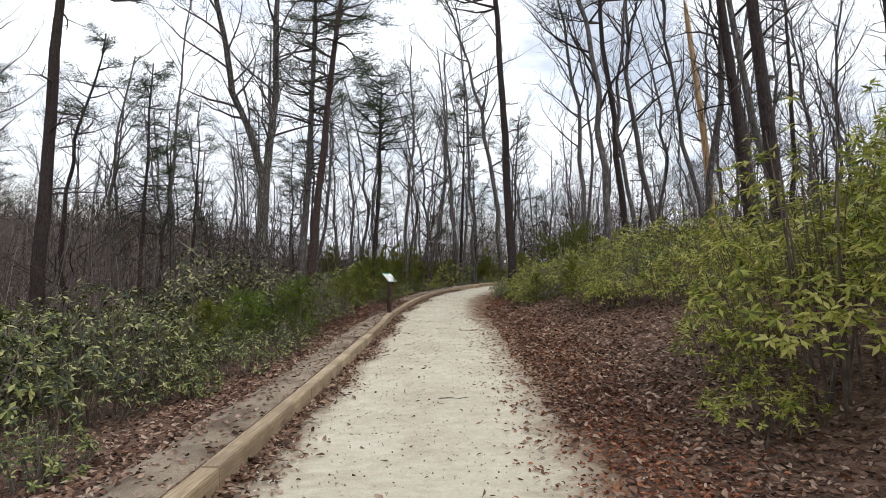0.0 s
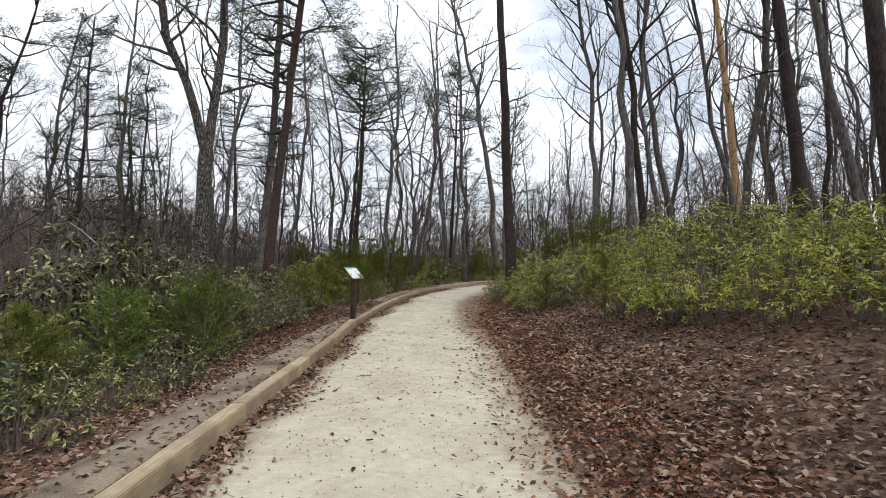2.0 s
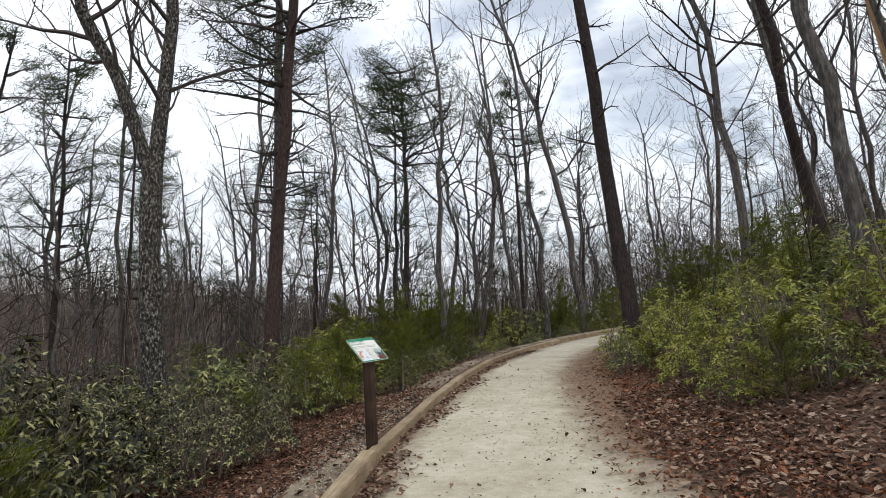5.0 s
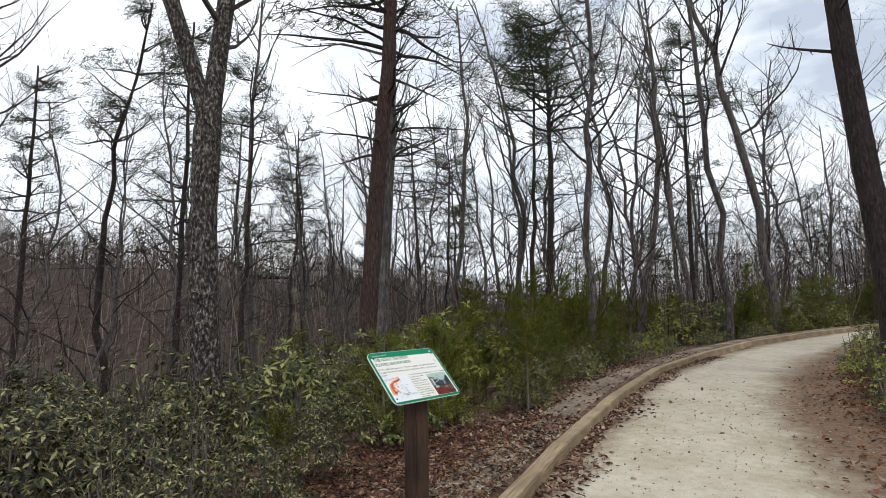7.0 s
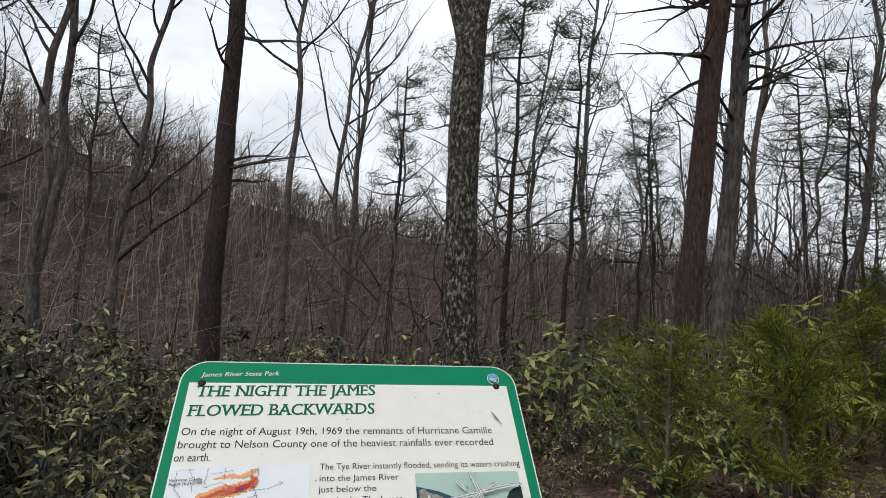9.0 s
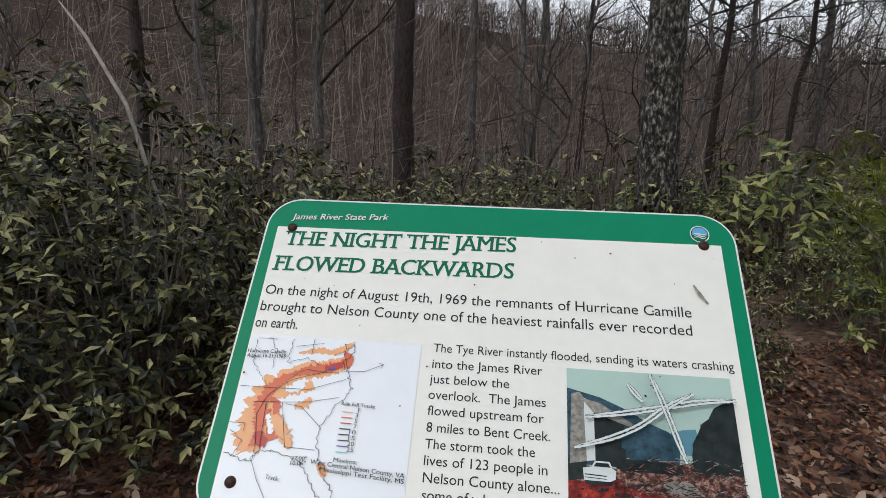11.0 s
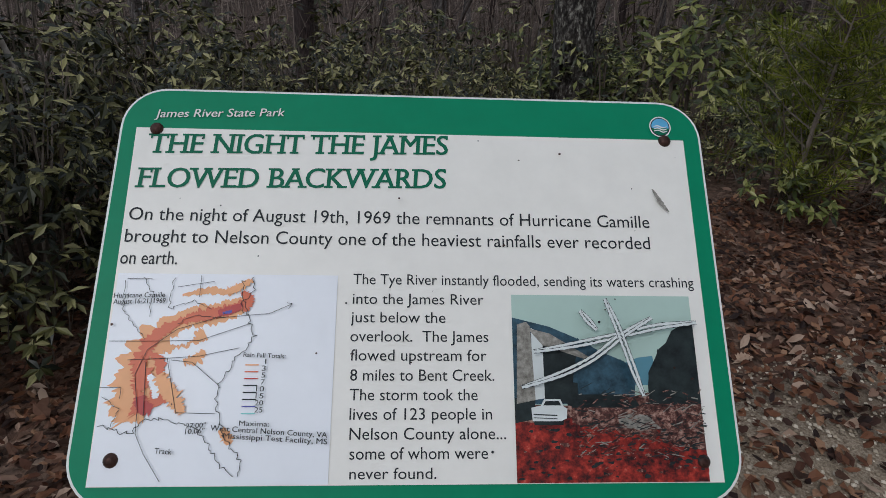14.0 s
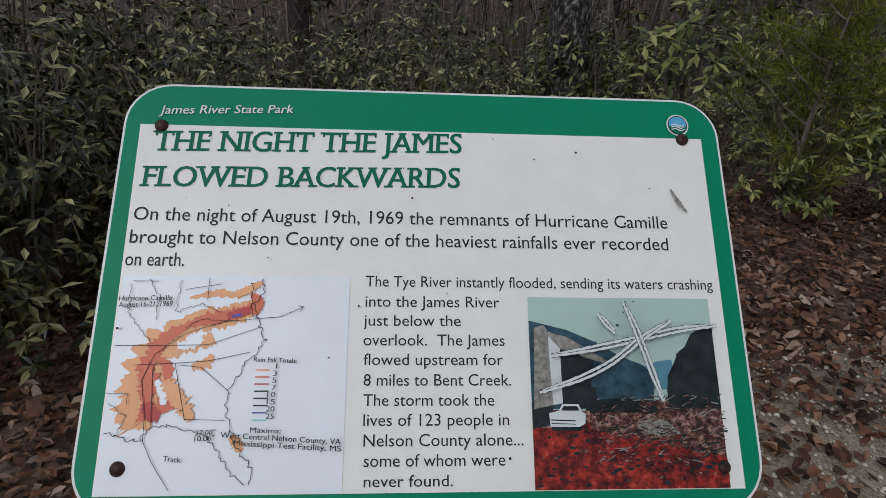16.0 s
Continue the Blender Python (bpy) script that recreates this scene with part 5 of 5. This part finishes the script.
# bushes along the bank
y = 4.0
while y < 24:
    for d, k in ((2.5, 0.75), (3.4, 0.95), (4.6, 1.05), (6.4, 1.2)):
        if (y < 7 and d < 3) or (d < 4 and y < 9.5 and rng.random() < 0.3):
            continue
        yy = y + rng.uniform(-0.4, 0.4)
        off = 0.5 if y < 8 else 0.1 if y < 11.5 else (-0.4 if y < 13 else (-1.0 if y < 16 else -1.6))
        bush(rng.choice(lush if rng.random() < 0.75 else mid), edge_x(yy) + WIDTH + d + off + rng.uniform(-0.3, 0.3), yy, k * rng.uniform(0.75, 1.2))
    y += 1.05
for yy, d, k in ((5.2, 3.7, 0.8), (6.0, 3.2, 0.75), (6.8, 3.0, 0.8), (7.6, 2.7, 0.75), (8.4, 2.5, 0.7), (6.4, 4.2, 0.95), (7.4, 3.9, 0.95), (5.6, 4.6, 0.9)):
    bush(rng.choice(lush), edge_x(yy) + WIDTH + d, yy, k)
# thicket below the path
y = -3.0
while y < 24:
    for d, k in ((1.75, 0.7), (2.6, 1.1), (3.6, 1.35), (4.9, 1.5), (6.8, 1.6)):
        if rng.random() < 0.12:
            continue
        yy = y + rng.uniform(-0.4, 0.4)
        if (d < 2.4 and 9.2 < yy < 14.5) or (d < 4 and yy > 15 and rng.random() < 0.5):
            continue
        if 7.0 < yy < 14.2 and 2.4 < d < 6:
            continue
        bush(rng.choice(dark if rng.random() < 0.6 else mid), edge_x(yy) - d + rng.uniform(-0.35, 0.35), yy, k * rng.uniform(0.75, 1.2))
    y += 1.2
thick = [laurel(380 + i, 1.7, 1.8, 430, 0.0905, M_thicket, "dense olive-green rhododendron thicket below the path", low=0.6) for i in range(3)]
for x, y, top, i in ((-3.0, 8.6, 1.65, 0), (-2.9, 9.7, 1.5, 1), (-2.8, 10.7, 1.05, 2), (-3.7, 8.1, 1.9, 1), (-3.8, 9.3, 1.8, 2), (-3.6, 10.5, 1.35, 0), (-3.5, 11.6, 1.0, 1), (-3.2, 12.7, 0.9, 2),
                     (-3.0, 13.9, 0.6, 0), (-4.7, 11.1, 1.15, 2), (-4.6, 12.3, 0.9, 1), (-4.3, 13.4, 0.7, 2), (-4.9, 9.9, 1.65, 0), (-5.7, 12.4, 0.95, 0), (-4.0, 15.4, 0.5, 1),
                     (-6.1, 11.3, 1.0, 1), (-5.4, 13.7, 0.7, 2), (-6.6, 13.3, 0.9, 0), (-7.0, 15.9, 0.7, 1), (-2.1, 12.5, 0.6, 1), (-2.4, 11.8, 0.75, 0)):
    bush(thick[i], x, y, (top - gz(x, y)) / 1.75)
yps = [young_pine(400 + i, h, w) for i, (h, w) in enumerate(((1.4, 2.0), (1.2, 1.9), (1.8, 1.8)))]
for i, (x, y, k) in enumerate(((-3.0, 15.2, 0.9), (-2.8, 16.2, 1.1), (-1.9, 16.9, 0.8), (-3.2, 17.9, 1.1), (-2.6, 19.2, 1.0), (-3.3, 20.8, 1.2), (-2.9, 22.5, 1.1), (-3.4, 24.5, 1.3),
                               (-3.2, 27, 1.3), (-3.6, 29.5, 1.4), (-3.1, 13.6, 0.6), (-4.2, 22, 1.2), (-4.6, 25.5, 1.4), (3.4, 12.5, 0.7), (4.2, 9.4, 0.6), (2.4, 31, 1.2), (-3.4, 33, 1.4), (-2.6, 36, 1.4),
                               (-1.9, 9.2, 0.8), (-2.0, 5.6, 0.9))):
    src = yps[i % 3]
    bush(src, x, y, k)


fir = young_pine(420, 1.35, 2.1, "dark green feathery young fir beside the path", M_fir)
place(fir, -1.25, 7.55, 0.4, 0.95)
put_copy(fir, -1.9, 8.3, 2.2, 0.85)
put_copy(fir, -2.2, 7.1, 4.0, 0.9)
# undergrowth close to the far part of the path
for k in range(20):
    yy = 16.5 + 0.85 * k
    bush(rng.choice(yps + mid + lush[:1]), edge_x(yy) - rng.uniform(1.25, 2.3), yy, rng.uniform(0.45, 0.75))
# low evergreens further along both sides of the path
for _ in range(130):
    yy = rng.uniform(17, 44)
    d = rng.uniform(2.3, 11) if rng.random() < 0.7 else -(WIDTH + rng.uniform(1.8, 6))
    if d > 3.6 and yy < 25 and rng.random() < 0.75:
        continue
    src = rng.choice(mid + lush[:1]) if rng.random() < 0.5 else rng.choice(yps)
    bush(src, edge_x(yy) - d, yy, rng.uniform(0.8, 1.7) if d > 0 else rng.uniform(0.7, 1.25))


# ---- fallen leaves ----
def litter(name, material, label, spots_, size, seed):
    rng = random.Random(seed)
    g = Geo()
    for x, y, dz in spots_:
        p = at_ground(x, y, dz)
        a = rng.uniform(0, 6.28)
        al = Vector((math.cos(a), math.sin(a), rng.uniform(-0.25, 0.35)))
        nn = Vector((rng.gauss(0, 0.35), rng.gauss(0, 0.35), 1))
        ln = size * rng.uniform(0.6, 1.3)
        g.dry_leaf(p, al, nn, ln, ln * rng.uniform(0.42, 0.7), rng.uniform(-0.3, 0.5), rng.uniform(-0.4, 0.45), rng.uniform(0.25, 0.5))
    ob = g.make(name, material)
    return tagged(ob, label, "fallen leaves", kind="stuff")


rng = random.Random(21)
spots_a, spots_b, spots_c, spots_d = [], [], [], []
for _ in range(24000):
    y = -3 + 26 * rng.random() ** 1.15
    d = abs(rng.gauss(0, 1)) * 1.5 + rng.uniform(-0.3, 0.7)
    s = WIDTH + 0.50 + d
    spots_a.append((edge_x(y) + s, y, rng.uniform(0.004, 0.03)))
for _ in range(15000):
    y = -3 + 26 * rng.random() ** 1.1
    s = -0.55 - abs(rng.gauss(0, 0.9)) - rng.random() * 0.4
    spots_a.append((edge_x(y) + s, y, rng.uniform(0.004, 0.03)))
for _ in range(5600):
    y = -3 + 26 * rng.random()
    spots_a.append((edge_x(y) + 0.02 + abs(rng.gauss(0, 0.13)) * (1 + 0.6 * math.sin(y * 2.3)), y, rng.uniform(0.015, 0.04)))
for _ in range(420):
    y = -3 + 26 * rng.random()
    spots_a.append((edge_x(y) + rng.uniform(-0.5, 0) - 0.12, y, 0.02))
for _ in range(380):
    y = -3 + 26 * rng.random()
    spots_a.append((edge_x(y) + WIDTH - abs(rng.gauss(0, 0.22)) + 0.1, y, 0.028))
for _ in range(220):
    y = -1 + 22 * rng.random()
    spots_a.append((edge_x(y) + rng.uniform(0.2, WIDTH), y, 0.034))
for _ in range(700):
    y = -1 + 24 * rng.random()
    spots_c.append((edge_x(y) + rng.uniform(0.1, WIDTH + 0.1), y, 0.032))
for _ in range(15000):
    y = -1 + 23 * rng.random()
    spots_b.append((edge_x(y) + WIDTH + 0.72 + rng.gauss(0, 0.34), y, rng.uniform(0.018, 0.03)))
# dense cover of shade-darkened leaves round the sign
for _ in range(15000):
    spots_d.append((rng.uniform(-3.4, -0.75), rng.uniform(9.6, 16.0), rng.uniform(0.02, 0.04)))
for _ in range(1100):
    y = -3 + 26 * rng.random()
    spots_a.append((edge_x(y) - 0.16 - abs(rng.gauss(0, 0.35)), y, 0.025))
for _ in range(9000):
    y = 2 + 13 * rng.random()
    spots_a.append((edge_x(y) + WIDTH + 0.3 + abs(rng.gauss(0, 1.2)), y, rng.uniform(0.02, 0.045)))
litter("fallen_leaves", M_dead, "dry brown oak leaves scattered on the ground", spots_a, 0.060, 1)
litter("fallen_leaves", M_shaded_leaves, "red-brown leaves round the sign, darkened with the shade of the trees", spots_d, 0.042, 4)
litter("leaf_crumbs", M_dead, "dark crumbs of leaf and bark on the path", spots_c, 0.016, 3)
litter("fallen_leaves", M_litter2, "rust-red leaf crumbs on the bank", spots_b, 0.042, 2)


# loose stones on the path
rng = random.Random(31)
g = Geo()
for _ in range(3200):
    y = -1 + 20 * rng.random() ** 1.2
    s = rng.uniform(0.1, WIDTH + 0.25)
    c = at_ground(edge_x(y) + s, y, 0.03 if s < WIDTH else 0.016)
    q = rng.uniform(0.004, 0.011)
    n = len(g.v)
    g.v += [c + Vector((q * rng.uniform(0.7, 1.4), 0, 0)), c + Vector((0, q * rng.uniform(0.7, 1.4), 0)), c + Vector((-q, 0, 0)), c + Vector((0, -q, 0)), c + Vector((0, 0, q * 0.8)), c - Vector((0, 0, q * 0.8))]
    for i in range(4):
        g.f += [(n + i, n + (i + 1) % 4, n + 4), (n + (i + 1) % 4, n + i, n + 5)]
for _ in range(7000):
    y = 10.6 + 5.0 * rng.random()
    c = at_ground(edge_x(y) - 0.15 - 0.75 * rng.random() ** 1.3, y, 0.018)
    q = rng.uniform(0.003, 0.009)
    n = len(g.v)
    g.v += [c + Vector((q * rng.uniform(0.7, 1.4), 0, 0)), c + Vector((0, q * rng.uniform(0.7, 1.4), 0)), c + Vector((-q, 0, 0)), c + Vector((0, -q, 0)), c + Vector((0, 0, q * 0.8)), c - Vector((0, 0, q * 0.8))]
    for i in range(4):
        g.f += [(n + i, n + (i + 1) % 4, n + 4), (n + (i + 1) % 4, n + i, n + 5)]
tagged(g.make("gravel", M_stone), "small pale loose stones on the footpath and its shoulder", "gravel", kind="stuff")


def fallen_twig(x0, y0, x1, y1, rad, label):
    rng_ = random.Random(int(x0 * 100 + y0 * 10))
    g = Geo()
    pts = []
    for k in range(6):
        f = k / 5
        x, y = x0 + (x1 - x0) * f + rng_.uniform(-0.03, 0.03), y0 + (y1 - y0) * f + rng_.uniform(-0.03, 0.03)
        s = x - edge_x(y)
        pts.append(at_ground(x, y, rad + (0.032 if 0 < s < WIDTH else 0.02)))
    g.tube(pts, [rad * (1 - 0.12 * k) for k in range(6)], 6)
    ob = g.make("fallen_twig", M_oak)
    return tagged(ob, label, "twig", "twigs on the ground")


fallen_twig(2.35, 3.05, 2.72, 3.15, 0.006, "thin dry twig lying across the path")
fallen_twig(-1.25, 13.05, -0.75, 12.95, 0.012, "grey dry stick on the gravel beside the sign")
fallen_twig(-1.05, 13.9, -0.6, 13.25, 0.01, "forked grey stick among dead leaves")
fallen_twig(1.7, 9.5, 2.05, 9.42, 0.005, "thin dry twig lying on the path")
fallen_twig(1.0, 7.1, 1.2, 7.25, 0.004, "short dark twig on the path")
fallen_twig(3.55, 4.8, 3.9, 4.6, 0.006, "thin dry twig at the edge of the path")


# single large leaves beside and on the path
def oak_leaf(seed):
    rng_ = random.Random(seed)
    n, rim = 15, []
    for k in range(n):
        f = k / (n - 1)
        wide = math.sin(math.pi * f ** 0.8) * 0.30 * (1.0 if k % 2 else 0.62)
        rim.append((f, wide, 0.05 * math.sin(f * 4 + seed) + rng_.uniform(-0.01, 0.02)))
    v = [(f - 0.5, 0, z) for f, w, z in rim] + [(f - 0.5, w, z + 0.35 * w) for f, w, z in rim] + [(f - 0.5, -w, z + 0.28 * w) for f, w, z in rim]
    faces_ = []
    for k in range(n - 1):
        faces_ += [(k, k + 1, n + k + 1, n + k), (k, 2 * n + k, 2 * n + k + 1, k + 1)]
    me = bpy.data.meshes.new("leaf")
    me.from_pydata(v, [], faces_)
    me.materials.append(M_leaf)
    return me


leaf_meshes = [oak_leaf(i) for i in range(6)]
rng = random.Random(55)
for k in range(290):
    y = rng.uniform(1.2, 14.5)
    q = rng.random()
    if q < 0.62:
        s = WIDTH - 0.1 + abs(rng.gauss(0, 0.8))
    elif q < 0.82:
        s = 0.06 + abs(rng.gauss(0, 0.12))
    else:
        s = -0.6 - abs(rng.gauss(0, 0.5))
    ob = new("leaf", leaf_meshes[k % 6])
    ob.parent = ground
    size = rng.uniform(0.07, 0.125)
    ob.matrix_basis = Matrix.Translation(at_ground(edge_x(y) + s, y, 0.046 if s > 0 else 0.03)) @ Matrix.Rotation(rng.uniform(0, 6.28), 4, "Z") @ Matrix.Rotation(rng.uniform(-0.35, 0.35), 4, "X") @ Matrix.Rotation(rng.uniform(-0.3, 0.3), 4, "Y") @ Matrix.Scale(size, 4)
